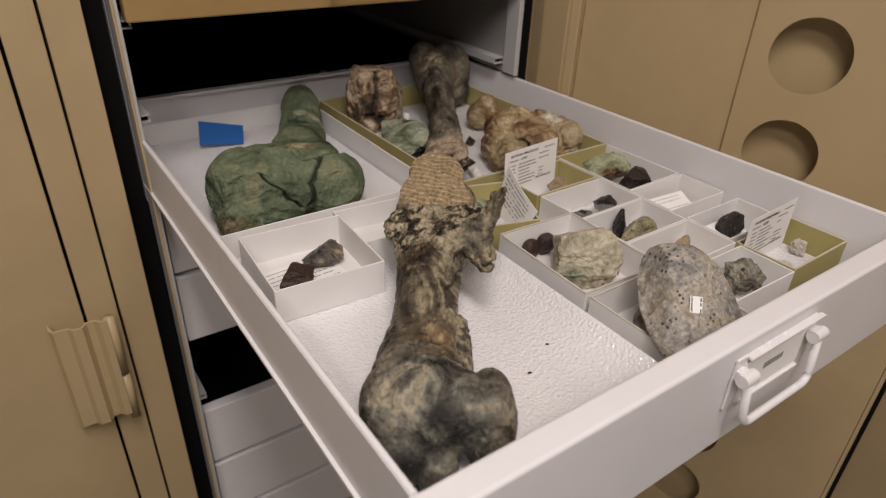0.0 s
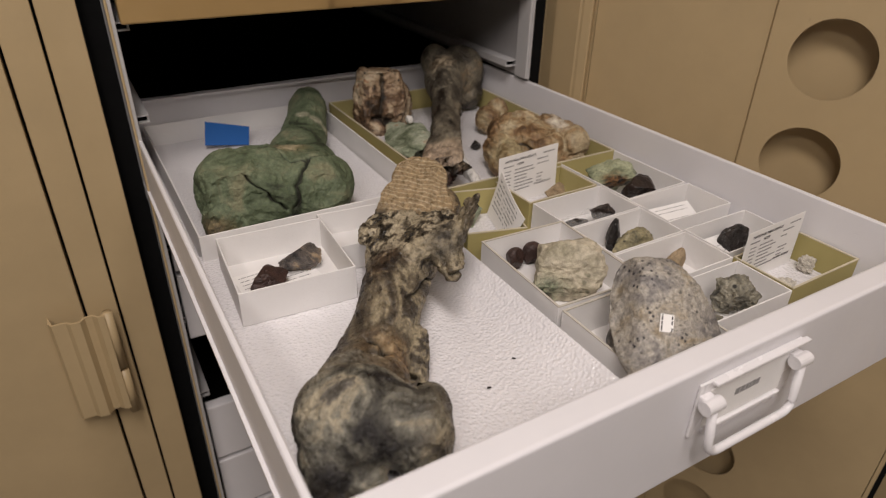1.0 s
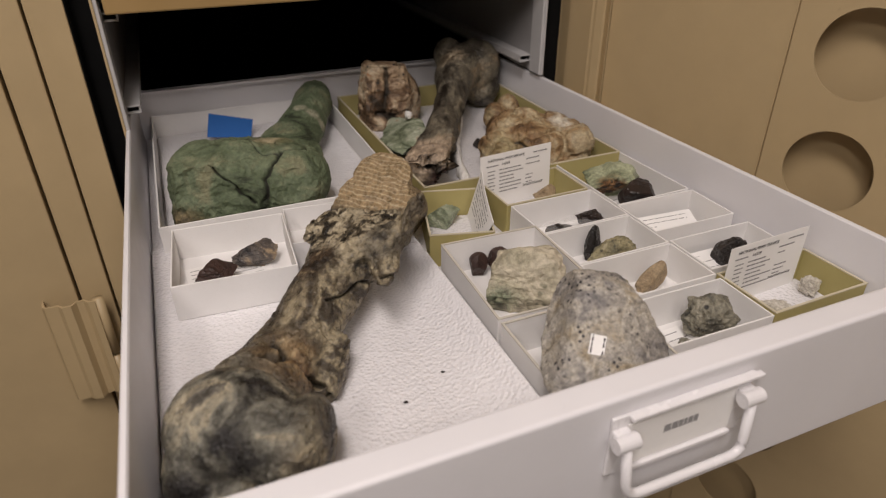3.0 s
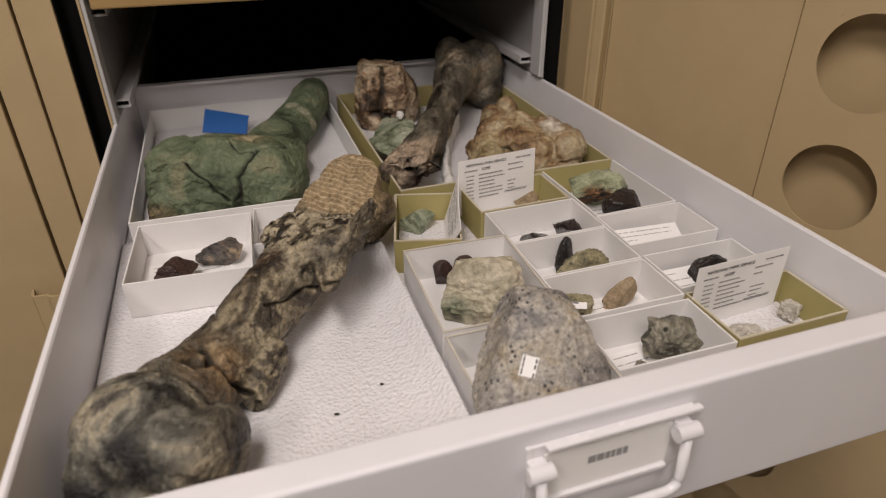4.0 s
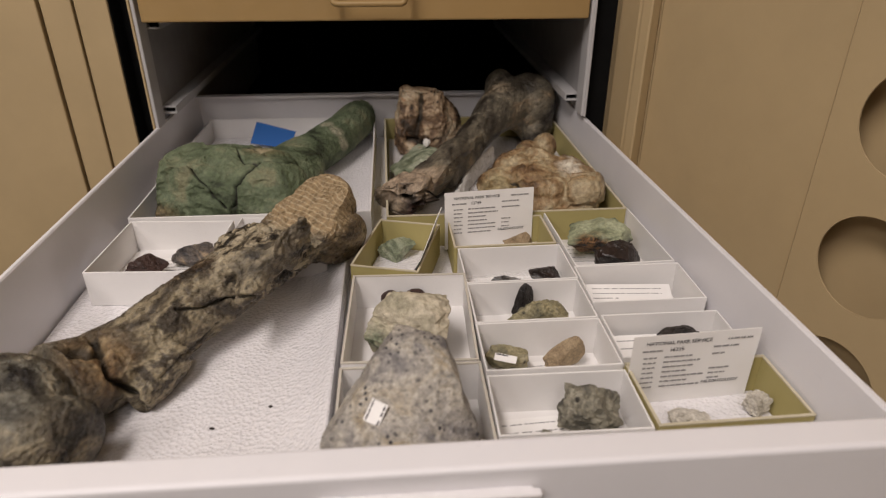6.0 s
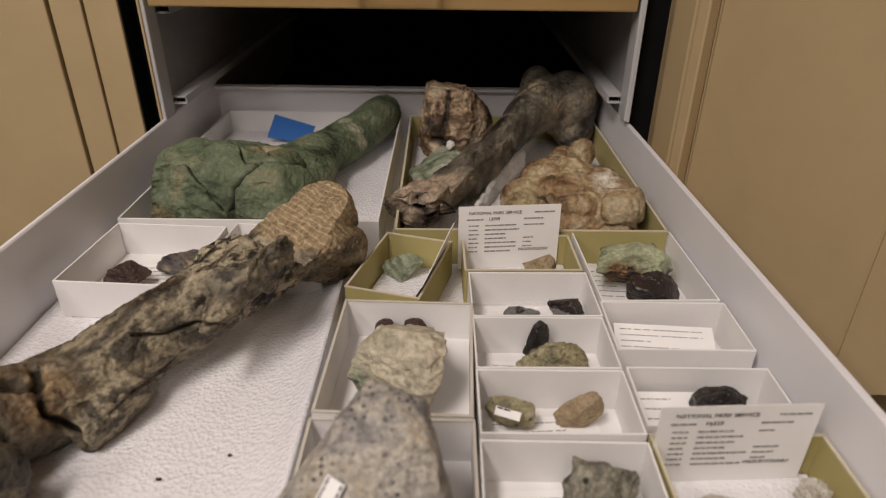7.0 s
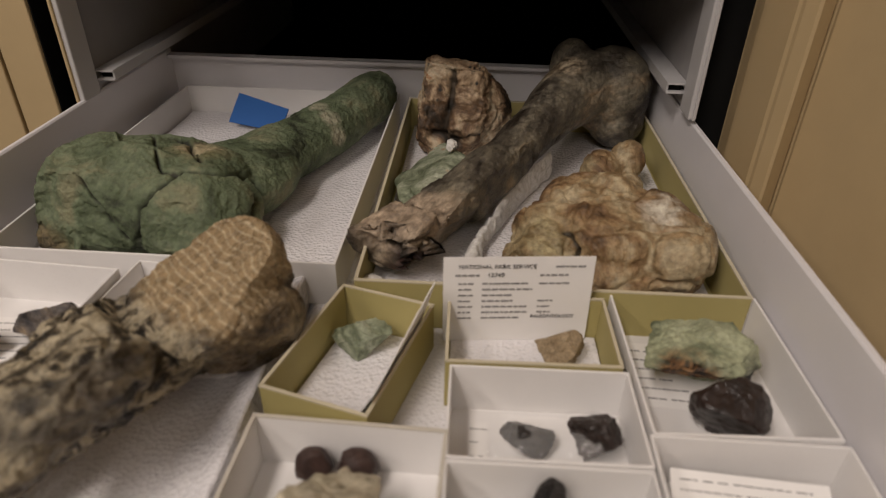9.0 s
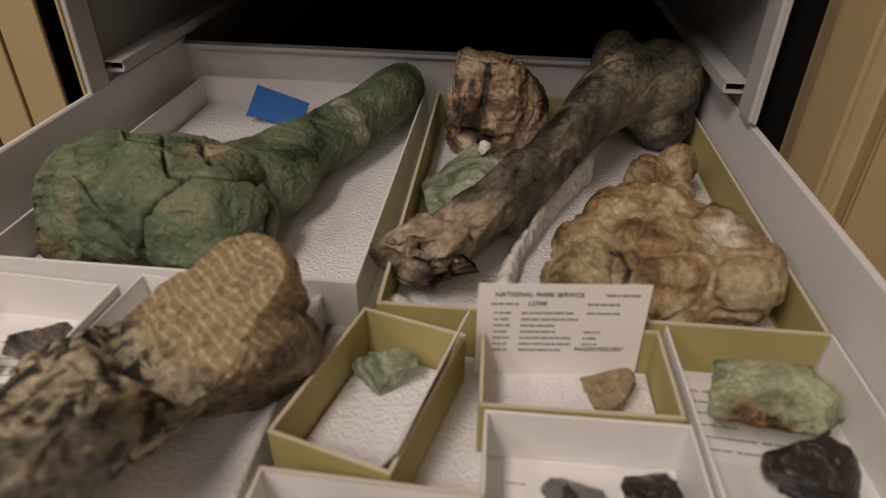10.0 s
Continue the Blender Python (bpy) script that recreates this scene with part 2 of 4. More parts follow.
def standing_card(name, at, w, h, lean, rz, number, label, curl=0.0):
    """A printed museum label card that stands on its long edge."""
    top = holder(name, at, label, "label card", "label cards", rz=rz)
    top.matrix_basis = pose(*at, -lean, 0, rz)
    bm = bmesh.new()
    n = 14
    f0 = [[bm.verts.new((-w / 2 + w * i / n, curl * math.sin(math.pi * i / n) + o, z)) for z in (0, h)] for o in (0, 0.0005) for i in range(n + 1)]
    fr, bk = f0[:n + 1], f0[n + 1:]
    for i in range(n):
        bm.faces.new((fr[i][0], fr[i + 1][0], fr[i + 1][1], fr[i][1]))
        bm.faces.new((bk[i][0], bk[i][1], bk[i + 1][1], bk[i + 1][0]))
        bm.faces.new((fr[i][1], fr[i + 1][1], bk[i + 1][1], bk[i][1]))
        bm.faces.new((fr[i][0], bk[i][0], bk[i + 1][0], fr[i + 1][0]))
    bm.faces.new((fr[0][0], fr[0][1], bk[0][1], bk[0][0]))
    bm.faces.new((fr[n][0], bk[n][0], bk[n][1], fr[n][1]))
    part("card_sheet", bm, PAPER, top)
    k = w / 0.1
    flat = lambda x, z: Matrix.Translation((x, -0.0004, z)) @ pose(0, 0, 0, 90)
    words("NATIONAL PARK SERVICE", 0.0044 * k, INK, top, flat(-w * 0.40, h - 0.0085 * k))
    words(number, 0.0046 * k, INK, top, flat(-w * 0.21, h - 0.0150 * k))
    words("PALEONTOLOGY", 0.0038 * k, INK, top, flat(w * 0.10, h - 0.0480 * k))
    bm = bmesh.new()
    for i in range(7):
        z = h - (0.0208 + 0.0046 * i) * k
        bars(bm, -w * 0.40, -w * 0.30, z, 0.0012 * k, -0.0002)
        bars(bm, -w * 0.24, -w * 0.24 + random.uniform(0.02, 0.036) * k, z, 0.0013 * k, -0.0002)
        if i in (0, 3, 4, 5):
            bars(bm, w * 0.14, w * 0.14 + random.uniform(0.008, 0.022) * k, z, 0.0012 * k, -0.0002)
    bars(bm, w * 0.24, w * 0.44, h - 0.0080 * k, 0.0014 * k, -0.0002)
    bars(bm, w * 0.14, w * 0.34, h - 0.0145 * k, 0.0014 * k, -0.0002)
    bars(bm, -w * 0.42, -w * 0.26, h - 0.0145 * k, 0.0014 * k, -0.0002)
    part("fine_print", bm, INK_GREY, top, "small grey printed lines")
    return top


def flat_label(name, at, w, d, rz, label, rows=5, rx=0, ry=0, thick=0.0):
    """A paper label that lies flat, with unreadable printed lines."""
    top = holder(name, at, label, "paper label", "paper labels")
    top.matrix_basis = pose(*at, rx, ry, rz)
    part("label_sheet", box_bm(-w / 2, w / 2, -d / 2, d / 2, 0, 0.0004), PAPER, top)
    bm = bmesh.new()
    for i in range(rows):
        y = d * (0.36 - 0.74 * i / max(1, rows - 1))
        hh = thick or max(0.0005, d * 0.021)
        x, end = -w * 0.44, w * random.choice((-0.15, 0.05, 0.2, 0.38, 0.42))
        while x < end:
            ww = min(random.uniform(0.0012, 0.006), end - x + 0.0006)
            add_box(bm, x, x + ww, y - hh / 2, y + hh / 2, 0.0004, 0.0006)
            x += ww + random.choice((0.0006, 0.0008, 0.0009, 0.0025))
    part("fine_print", bm, INK if thick else INK_FAINT, top, "small printed lines")
    return top


def relief(me, amounts, seed=0.0, cracks=()):
    """Push the points of a mesh in and out along their normals by noise at several scales, and cut cracks."""
    n = len(me.vertices)
    co, no = np.empty(n * 3), np.empty(n * 3)
    me.vertices.foreach_get("co", co)
    me.vertices.foreach_get("normal", no)
    co, no = co.reshape(-1, 3), no.reshape(-1, 3)
    push, crack_shade = np.zeros(n), np.zeros(n)
    off = Vector((seed * 7.3, seed * 3.1, seed * 5.7))
    for amp, freq, sharp, *weight in amounts:
        amp = amp * np.array([weight[0](p) for p in co]) if weight else amp
        if sharp == "broken":
            pairs = np.array([noise.voronoi(Vector(p) * freq + noise.noise_vector(Vector(p) * freq * 1.5) * 0.35 + off)[0][:2] for p in co])
            gap = np.clip((pairs[:, 1] - pairs[:, 0]) / 0.16, 0, 1)
            push += amp * (gap - 1.0 - 0.5 * pairs[:, 0])
            continue
        vals = np.array([noise.noise(Vector(p) * freq + off) for p in co])
        if sharp:
            vals = 0.45 - 2.0 * np.abs(vals)
        push += amp * vals
    for eye, line, width, depth, *shade_share in cracks:
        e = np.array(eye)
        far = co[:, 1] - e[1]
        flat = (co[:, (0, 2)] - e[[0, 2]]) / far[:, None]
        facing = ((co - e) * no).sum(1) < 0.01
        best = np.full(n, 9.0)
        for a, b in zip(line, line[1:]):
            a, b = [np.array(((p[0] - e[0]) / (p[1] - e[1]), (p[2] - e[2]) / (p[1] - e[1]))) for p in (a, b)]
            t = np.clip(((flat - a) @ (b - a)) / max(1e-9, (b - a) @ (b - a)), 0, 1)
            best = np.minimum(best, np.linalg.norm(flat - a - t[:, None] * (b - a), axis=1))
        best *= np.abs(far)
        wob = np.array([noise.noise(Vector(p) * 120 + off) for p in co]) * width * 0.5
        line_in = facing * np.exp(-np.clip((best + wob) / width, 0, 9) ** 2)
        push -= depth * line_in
        # mask along each crack, for the shade painted into its colour
        crack_shade = np.maximum(crack_shade, line_in * (shade_share[0] if shade_share else 1.0))
    co = co + no * push[:, None]
    me.vertices.foreach_set("co", co.ravel())
    me.update()
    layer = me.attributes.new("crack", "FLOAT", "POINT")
    layer.data.foreach_set("value", crack_shade.astype(np.float32))


def ball(bm, c, r, rot=(0, 0, 0), sub=3):
    m = pose(*c, *rot) @ Matrix.Diagonal((*r, 1))
    bmesh.ops.create_icosphere(bm, subdivisions=sub, radius=1, matrix=m)


def limb(bm, stations, sides=18):
    """A closed loft through stations (centre, half width across, half height), across lying level."""
    rings = []
    cs = [Vector(s[0]) for s in stations]
    for i, (c, w, h) in enumerate(stations):
        d = (cs[min(i + 1, len(cs) - 1)] - cs[max(i - 1, 0)]).normalized()
        a = d.cross(Vector((0, 0, 1))).normalized()
        u = a.cross(d)
        rings.append([bm.verts.new(cs[i] + a * math.cos(k * math.tau / sides) * w + u * math.sin(k * math.tau / sides) * h) for k in range(sides)])
    for r0, r1 in zip(rings, rings[1:]):
        for k in range(sides):
            bm.faces.new((r0[k], r0[(k + 1) % sides], r1[(k + 1) % sides], r1[k]))
    bm.faces.new(rings[0][::-1])
    bm.faces.new(rings[-1])


def fossil(name, bm, material, at, label, category="fossil", voxel=0.0025, smooth=4, amounts=((0.002, 30, False),), cracks=(), seed=0.0, group="", cuts=(), split=()):
    """Fuse the rough forms in bm into one skin, smooth it, break it off at the cuts, roughen it, and set it down as one thing.
    split: (part name, label, test of a place) rows that give the fragments; the last takes the rest."""
    bmesh.ops.recalc_face_normals(bm, faces=bm.faces)
    me = bpy.data.meshes.new(name)
    bm.to_mesh(me)
    bm.free()
    tmp = new(name, me)
    fuse = tmp.modifiers.new("fuse", "REMESH")
    fuse.mode, fuse.voxel_size, fuse.use_smooth_shade = "VOXEL", voxel, True
    if smooth:
        soft = tmp.modifiers.new("soft", "SMOOTH")
        soft.factor, soft.iterations = 0.5, smooth
    bpy.context.view_layer.update()
    out = bpy.data.meshes.new_from_object(tmp.evaluated_get(bpy.context.evaluated_depsgraph_get()))
    bpy.data.objects.remove(tmp)
    out.name = name
    for place, normal, ragged, reach in cuts:
        place, normal = Vector(place), Vector(normal).normalized()
        for v in out.vertices:
            d = (v.co - place).dot(normal) - ragged * noise.noise(v.co * 70)
            if d > 0 and (v.co - place).length < reach:
                v.co -= normal * d * 0.94
    out.update()
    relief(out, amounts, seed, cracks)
    out.transform(Matrix.Translation(-Vector(at)))
    out.materials.clear()
    out.materials.append(material)
    if not split:
        ob = new(name, out)
        ob.location = at
        return tagged(ob, label, category, group)
    top = holder(name, at, label, category, group)
    normals = [v.normal.copy() for v in out.vertices]
    crack_shade = [d.value for d in out.attributes["crack"].data]
    groups = [[] for _ in split]
    for p in out.polygons:
        c = p.center + Vector(at)
        wob = Vector((noise.noise(c * 60), noise.noise(c * 60 + Vector((9, 0, 0))), 0)) * 0.006
        for k, (_, _, test) in enumerate(split):
            if k == len(split) - 1 or test(c + wob):
                groups[k].append(p)
                break
    for (pname, plabel, _), polys in zip(split, groups):
        used, faces, verts = {}, [], []
        for p in polys:
            row = []
            for i in p.vertices:
                if i not in used:
                    used[i] = len(verts)
                    verts.append(out.vertices[i].co[:])
                row.append(used[i])
            faces.append(row)
        piece = bpy.data.meshes.new(pname)
        piece.from_pydata(verts, [], faces)
        piece.polygons.foreach_set("use_smooth", [True] * len(faces))
        piece.normals_split_custom_set_from_vertices([normals[i] for i in used])
        layer = piece.attributes.new("crack", "FLOAT", "POINT")
        layer.data.foreach_set("value", [crack_shade[i] for i in used])
        piece.materials.append(material)
        ob = new(pname, piece)
        ob.parent = top
        tagged(ob, plabel)
    bpy.data.meshes.remove(out)
    return top


def stick_label(ob, near, w, d, rz, label, rows, base=None):
    """A tiny paper label stuck on the skin of ob at the place nearest to near."""
    base = ob.location if base is None else base
    _, place, normal, _ = ob.closest_point_on_mesh(Vector(near) - base)
    tilt = normal.to_track_quat("Z", "Y").to_matrix().to_4x4()
    top = flat_label("specimen_label", (0, 0, 0), w, d, 0, label, rows, thick=0.0011)
    top.matrix_basis = Matrix.Translation(base + place + normal * 0.0016) @ tilt @ pose(0, 0, 0, 0, 0, rz)
    return top


def rock(name, x0, x1, y0, y1, z0, z1, material, label, category="rock", seed=1, cuts=14, rough=0.12, sub=5, rz=0, chip=0.66, group="specimens", soft=0.0, peak=None):
    """A broken stone: a ball cut by random planes, roughened, inside the given box."""
    rnd = random.Random(seed)
    planes = []
    for _ in range(cuts):
        d = Vector((rnd.gauss(0, 1), rnd.gauss(0, 1), rnd.gauss(0, 0.8))).normalized()
        planes.append((d, rnd.uniform(chip - 0.18, chip + 0.2)))
    bm = bmesh.new()
    bmesh.ops.create_icosphere(bm, subdivisions=sub, radius=1)
    for v in bm.verts:
        d = v.co.normalized()
        r = 1.0
        for n, k in planes:
            s = d.dot(n)
            if s > 1e-3:
                r = min(r, k / s)
        p = d * (r * (1 - soft) + soft)
        q = d * 2.2 + Vector((seed * 3.7, seed * 1.9, 0))
        p *= 1 + rough * (0.9 * noise.noise(q) + 0.5 * noise.noise(q * 2.7) + 0.30 * (0.4 - abs(noise.noise(q * 5.5))) + 0.16 * noise.noise(q * 13))
        v.co = p
    turn = Matrix.Rotation(radians(rz), 4, "Z")
    bmesh.ops.transform(bm, matrix=turn, verts=bm.verts)
    lo = [min(v.co[i] for v in bm.verts) for i in range(3)]
    hi = [max(v.co[i] for v in bm.verts) for i in range(3)]
    size = (x1 - x0, y1 - y0, z1 - z0)
    for v in bm.verts:
        for i in range(3):
            v.co[i] = (v.co[i] - lo[i]) / (hi[i] - lo[i]) * size[i]
        v.co.x -= size[0] / 2
        v.co.y -= size[1] / 2
        if peak is not None:
            f = max(0.0, v.co.z / size[2] - 0.1) / 0.9
            v.co.x = peak * size[0] * f + v.co.x * (1 - 0.62 * f)
            v.co.y *= 1 - 0.4 * f
        if v.co.z < size[2] * 0.10:
            v.co.z = 0.0 + v.co.z * 0.2
    ob = finish(name, bm, material, None, False, ((x0 + x1) / 2, (y0 + y1) / 2, z0))
    return tagged(ob, label, category, group)

# ---- the room ----
def slab(name, x0, x1, y0, y1, z0, z1, material, label):
    return tagged(finish(name, box_bm(x0, x1, y0, y1, z0, z1), material), label, name.split("_")[0], kind="structure")


slab("floor", -2.6, 2.6, -2.6, 1.6, -0.1, 0.0, FLOORING, "grey vinyl storage room floor")
slab("ceiling", -2.6, 2.6, -2.6, 1.6, 2.6, 2.7, WALLPAINT, "plain painted storage room ceiling")
slab("wall_south", -2.7, 2.7, -2.7, -2.6, 0, 2.6, WALLPAINT, "plain cream painted wall")
slab("wall_north", -2.7, 2.7, 1.6, 1.7, 0, 2.6, WALLPAINT, "plain cream painted wall")
slab("wall_west", -2.7, -2.6, -2.6, 1.6, 0, 2.6, WALLPAINT, "plain cream painted wall")
slab("wall_east", 2.6, 2.7, -2.6, 1.6, 0, 2.6, WALLPAINT, "plain cream painted wall")

# ---- the cabinet that holds the drawers ----
cab = holder("storage_cabinet", (0.015, 0.68, 0), "tan enamelled steel museum cabinet with its doors open", "cabinet")
CX, CY = 0.015, 0.68


def cab_part(name, x0, x1, y0, y1, z0, z1, material, label="", bevel=0.001):
    bm = box_bm(x0, x1, y0, y1, z0, z1, bevel=bevel)
    bmesh.ops.translate(bm, vec=(-CX, -CY, 0), verts=bm.verts)
    return part(name, bm, material, cab, label)


# frame face left of the drawers: jamb, stile, and the panel of the folded-back door
cab_part("jamb", -0.3495, -0.310, 0.680, 0.72, 0.06, 1.95, TAN, "tan steel jamb", 0.0015)
cab_part("stile", -0.3895, -0.3525, 0.679, 0.72, 0.06, 1.95, TAN, "tan steel stile", 0.0015)
cab_part("door_panel", -0.95, -0.393, 0.676, 0.71, 0.06, 1.95, TAN, "tan folded-back door panel", 0.0015)
cab_part("gap_seal", -0.3935, -0.309, 0.700, 0.71, 0.06, 1.95, BLACK, "black strip behind the frame gaps", 0)
# black gaskets beside the drawer stack
cab_part("gasket", -0.3095, -0.283, 0.715, 0.72, 0.06, 1.95, BLACK, "black rubber gasket", 0)
cab_part("gasket", 0.3085, 0.3404, 0.688, 0.692, 0.06, 1.95, BLACK, "black rubber gasket", 0)
cab_part("jamb_return", -0.3125, -0.3085, 0.684, 0.74, 0.06, 1.95, BLACK, "black rubber edge", 0)
# inner posts and side panels
for s, xo, xi in ((-1, -0.2835, -0.276), (1, 0.308, 0.3015)):
    lo, hi = min(xo, xi), max(xo, xi)
    cab_part("post", lo, hi, 0.674, 0.705, 0.976 if s > 0 else 0.06, 1.95, INNER, "pale grey steel post", 0.0015)
    cab_part("post_edge", min(xo, xo - s * 0.003), max(xo, xo - s * 0.003), 0.6715, 0.676, 0.976 if s > 0 else 0.06, 1.95, INNER if s > 0 else TAN, "bright post edge", 0.0008)
    q = xi + s * 0.004
    cab_part("inner_side", min(q, q + s * 0.004), max(q, q + s * 0.004), 0.7055, 1.42, 0.9761 if s > 0 else 0.8801, 1.95, INSIDE, "grey inner side panel darkened for shade", 0)
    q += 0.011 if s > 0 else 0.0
    # black colour stands in for the unlit void beside the drawers
    cab_part("inner_side", min(q, q + s * 0.004), max(q, q + s * 0.004), 0.7055, 1.42, 0.06, 0.976 if s > 0 else 0.88, BLACK, "inner side panel coloured black for shade", 0)
# back coloured black in place of the deep shade inside
cab_part("cabinet_back", -0.42, 0.42, 1.42, 1.43, 0.06, 1.95, BLACK, "back panel coloured black for shade", 0)
cab_part("cabinet_top", -0.42, 0.42, 0.70, 1.43, 1.95, 1.98, TAN, "tan steel top")
cab_part("plinth", -0.42, 0.42, 0.72, 1.43, 0.0, 0.06, TAN, "tan steel plinth")
cab_part("outer_side", -0.42, -0.41, 0.722, 1.418, 0.062, 1.948, TAN, "tan outer side panel")
cab_part("outer_side", 0.41, 0.42, 0.722, 1.418, 0.062, 1.948, TAN, "tan outer side panel")

# right jamb with a rolled ridge
cab_part("jamb", 0.3405, 0.372, 0.7005, 0.722, 0.06, 1.95, TAN, "tan steel jamb", 0.0015)
bm = extrude_profile([(0.3405, 0.700), (0.3405, 0.684), (0.3350, 0.655), (0.3352, 0.650), (0.3400, 0.608), (0.3418, 0.605), (0.3425, 0.601), (0.3475, 0.591), (0.350, 0.590), (0.362, 0.598), (0.362, 0.700)], "z", 0.06, 1.95)
bmesh.ops.translate(bm, vec=(-CX, -CY, 0), verts=bm.verts)
part("hinge_strip", bm, TAN, cab, "tan folded steel hinge strip")

# runner rails on the side panels, one pair for each drawer level, with a black block as shade in the open end
LEVELS = [0.408, 0.525, 0.675, 0.8, 0.985, 1.097, 1.235, 1.37]
for z in LEVELS:
    for s, xi in ((-1, -0.276), (1, 0.3020)):
        a, b = sorted((xi + s * 0.003, xi - s * 0.016))
        z += 0.008 if s > 0 else 0.0
        bm = bmesh.new()
        add_box(bm, a, b, 0.707, 1.40, z + 0.0055, z + 0.0075)
        add_box(bm, a, b, 0.707, 1.40, z - 0.0030, z - 0.001)
        c, d = sorted((xi - s * 0.014, xi - s * 0.016))
        add_box(bm, c, d, 0.709, 1.40, z - 0.001, z + 0.0055)
        bmesh.ops.translate(bm, vec=(-CX, -CY, 0), verts=bm.verts)
        rail = part("runner_rail", bm, INNER, cab, "pale steel drawer runner")
        bm = box_bm(min(xi - s * 0.001, xi - s * 0.0135), max(xi - s * 0.001, xi - s * 0.0135), 0.712, 0.73, z - 0.0009, z + 0.0054)
        bmesh.ops.translate(bm, vec=(-CX, -CY, 0), verts=bm.verts)
        tagged(finish("rail_mouth", bm, BLACK, rail), "black block for the shade in the open rail end")

# hinge on the left frame
pts = [(-0.434, 0.662), (-0.430, 0.655), (-0.414, 0.654), (-0.409, 0.648), (-0.398, 0.647), (-0.392, 0.655), (-0.384, 0.656), (-0.378, 0.649), (-0.370, 0.648),
       (-0.370, 0.651), (-0.377, 0.652), (-0.383, 0.659), (-0.393, 0.658), (-0.399, 0.650), (-0.408, 0.651), (-0.413, 0.657), (-0.429, 0.658), (-0.433, 0.676), (-0.434, 0.676)]
bm = extrude_profile(pts, "z", 0.597, 0.757)
bmesh.ops.translate(bm, vec=(-CX, -CY, 0), verts=bm.verts)
hinge = part("hinge", bm, TAN, cab, "tan folded steel hinge leaf")
for z0, z1 in ((0.665, 0.757), (0.585, 0.660)):
    bm = tube_bm([(-0.3665 - CX, 0.656 - CY, z0), (-0.3665 - CX, 0.656 - CY, z1)], 0.0066, 18)
    tagged(finish("hinge_barrel", bm, TAN, hinge, True), "tan hinge barrel")

# ---- the open door on the right, with a perforated inner channel ----
DOOR_A = 20.0
door = new("door")
door.parent = cab
door.matrix_basis = Matrix.Translation((0.3640 - CX, 0.601 - CY, 0)) @ pose(0, 0, 0, 0, 0, DOOR_A)
tagged(door, "tan steel door standing open, with round holes in its inner channel")


# door space: local -y runs from the hinge to the free edge, -x faces the drawers
def hole_plate(x, u0, u1, uc, zs, step, r, thick):
    """A sheet across the door with a column of round holes."""
    bm = bmesh.new()
    corner = [math.atan2(sz * step / 2, du) % math.tau for du in (u1 - uc, u0 - uc) for sz in (1, -1)]
    angles = sorted([math.tau * k / 40 for k in range(40)] + corner)
    n = len(angles)
    for zc in zs:
        rings = []
        for xs in (x, x + thick):
            ring, rim = [], []
            for a in angles:
                c, s = math.cos(a), math.sin(a)
                ring.append(bm.verts.new((xs, -(uc + r * c), zc + r * s)))
                f = min(((u1 - uc) if c > 0 else (uc - u0)) / max(abs(c), 1e-6), step / 2 / max(abs(s), 1e-6))
                rim.append(bm.verts.new((xs, -(uc + f * c), zc + f * s)))
            rings.append(ring)
            for k in range(n):
                j = (k + 1) % n
                bm.faces.new((ring[k], ring[j], rim[j], rim[k]))
        for k in range(n):
            j = (k + 1) % n
            bm.faces.new((rings[0][k], rings[0][j], rings[1][j], rings[1][k]))
    bmesh.ops.remove_doubles(bm, verts=bm.verts, dist=0.0002)
    return bm


ZS = [0.938 + 0.135 * i for i in range(-6, 7)]
bm = hole_plate(-0.0035, 0.249, 0.548, 0.325, ZS, 0.135, 0.0490, 0.0015)
plate = part("channel_face", bm, TAN, door, "tan channel with a column of round holes")
part("door_skin", box_bm(0.030, 0.034, -0.555, 0.0, 0.06, 1.95, bevel=0.001), TAN, door)
part("inner_panel", box_bm(0.0, 0.002, -0.2459, -0.004, 0.08, 1.93, bevel=0.0006), TAN, door)
bm = bmesh.new()
bm.free()
bm = extrude_profile([(0.0, -0.2462), (-0.0033, -0.2489), (-0.0025, -0.2500), (0.0295, -0.2500), (0.0295, -0.2462)], "z", 0.08, 1.93)
part("channel_side", bm, TAN, door)
bm = bmesh.new()
add_box(bm, -0.0005, 0.0295, -0.003, 0.0, 0.06, 1.95)
add_box(bm, -0.0005, 0.0295, -0.555, -0.549, 0.06, 1.95, bevel=0.001)
part("door_edge", bm, TAN, door)
# black strip added for the shaded gap past the free edge
part("edge_seal", box_bm(0.004, 0.026, -0.562, -0.5555, 0.06, 1.95), BLACK, door, "black strip for the shaded gap past the door edge")

# the next cabinet along, seen past the door's free edge
nxt = holder("storage_cabinet", (0.80, 0.2, 0), "tan enamelled steel museum cabinet beside the open door", "cabinet")
for z0, z1 in ((0.06, 1.95),):
    part("door_panel", box_bm(-0.06, -0.03, -0.75, 0.40, z0, z1, bevel=0.002), TAN, nxt, "tan closed door panel")
    part("cabinet_body", box_bm(-0.029, 0.55, -0.76, 0.46, 0.0, 1.98, bevel=0.002), TAN, nxt)

# ---- drawers in the cabinet ----


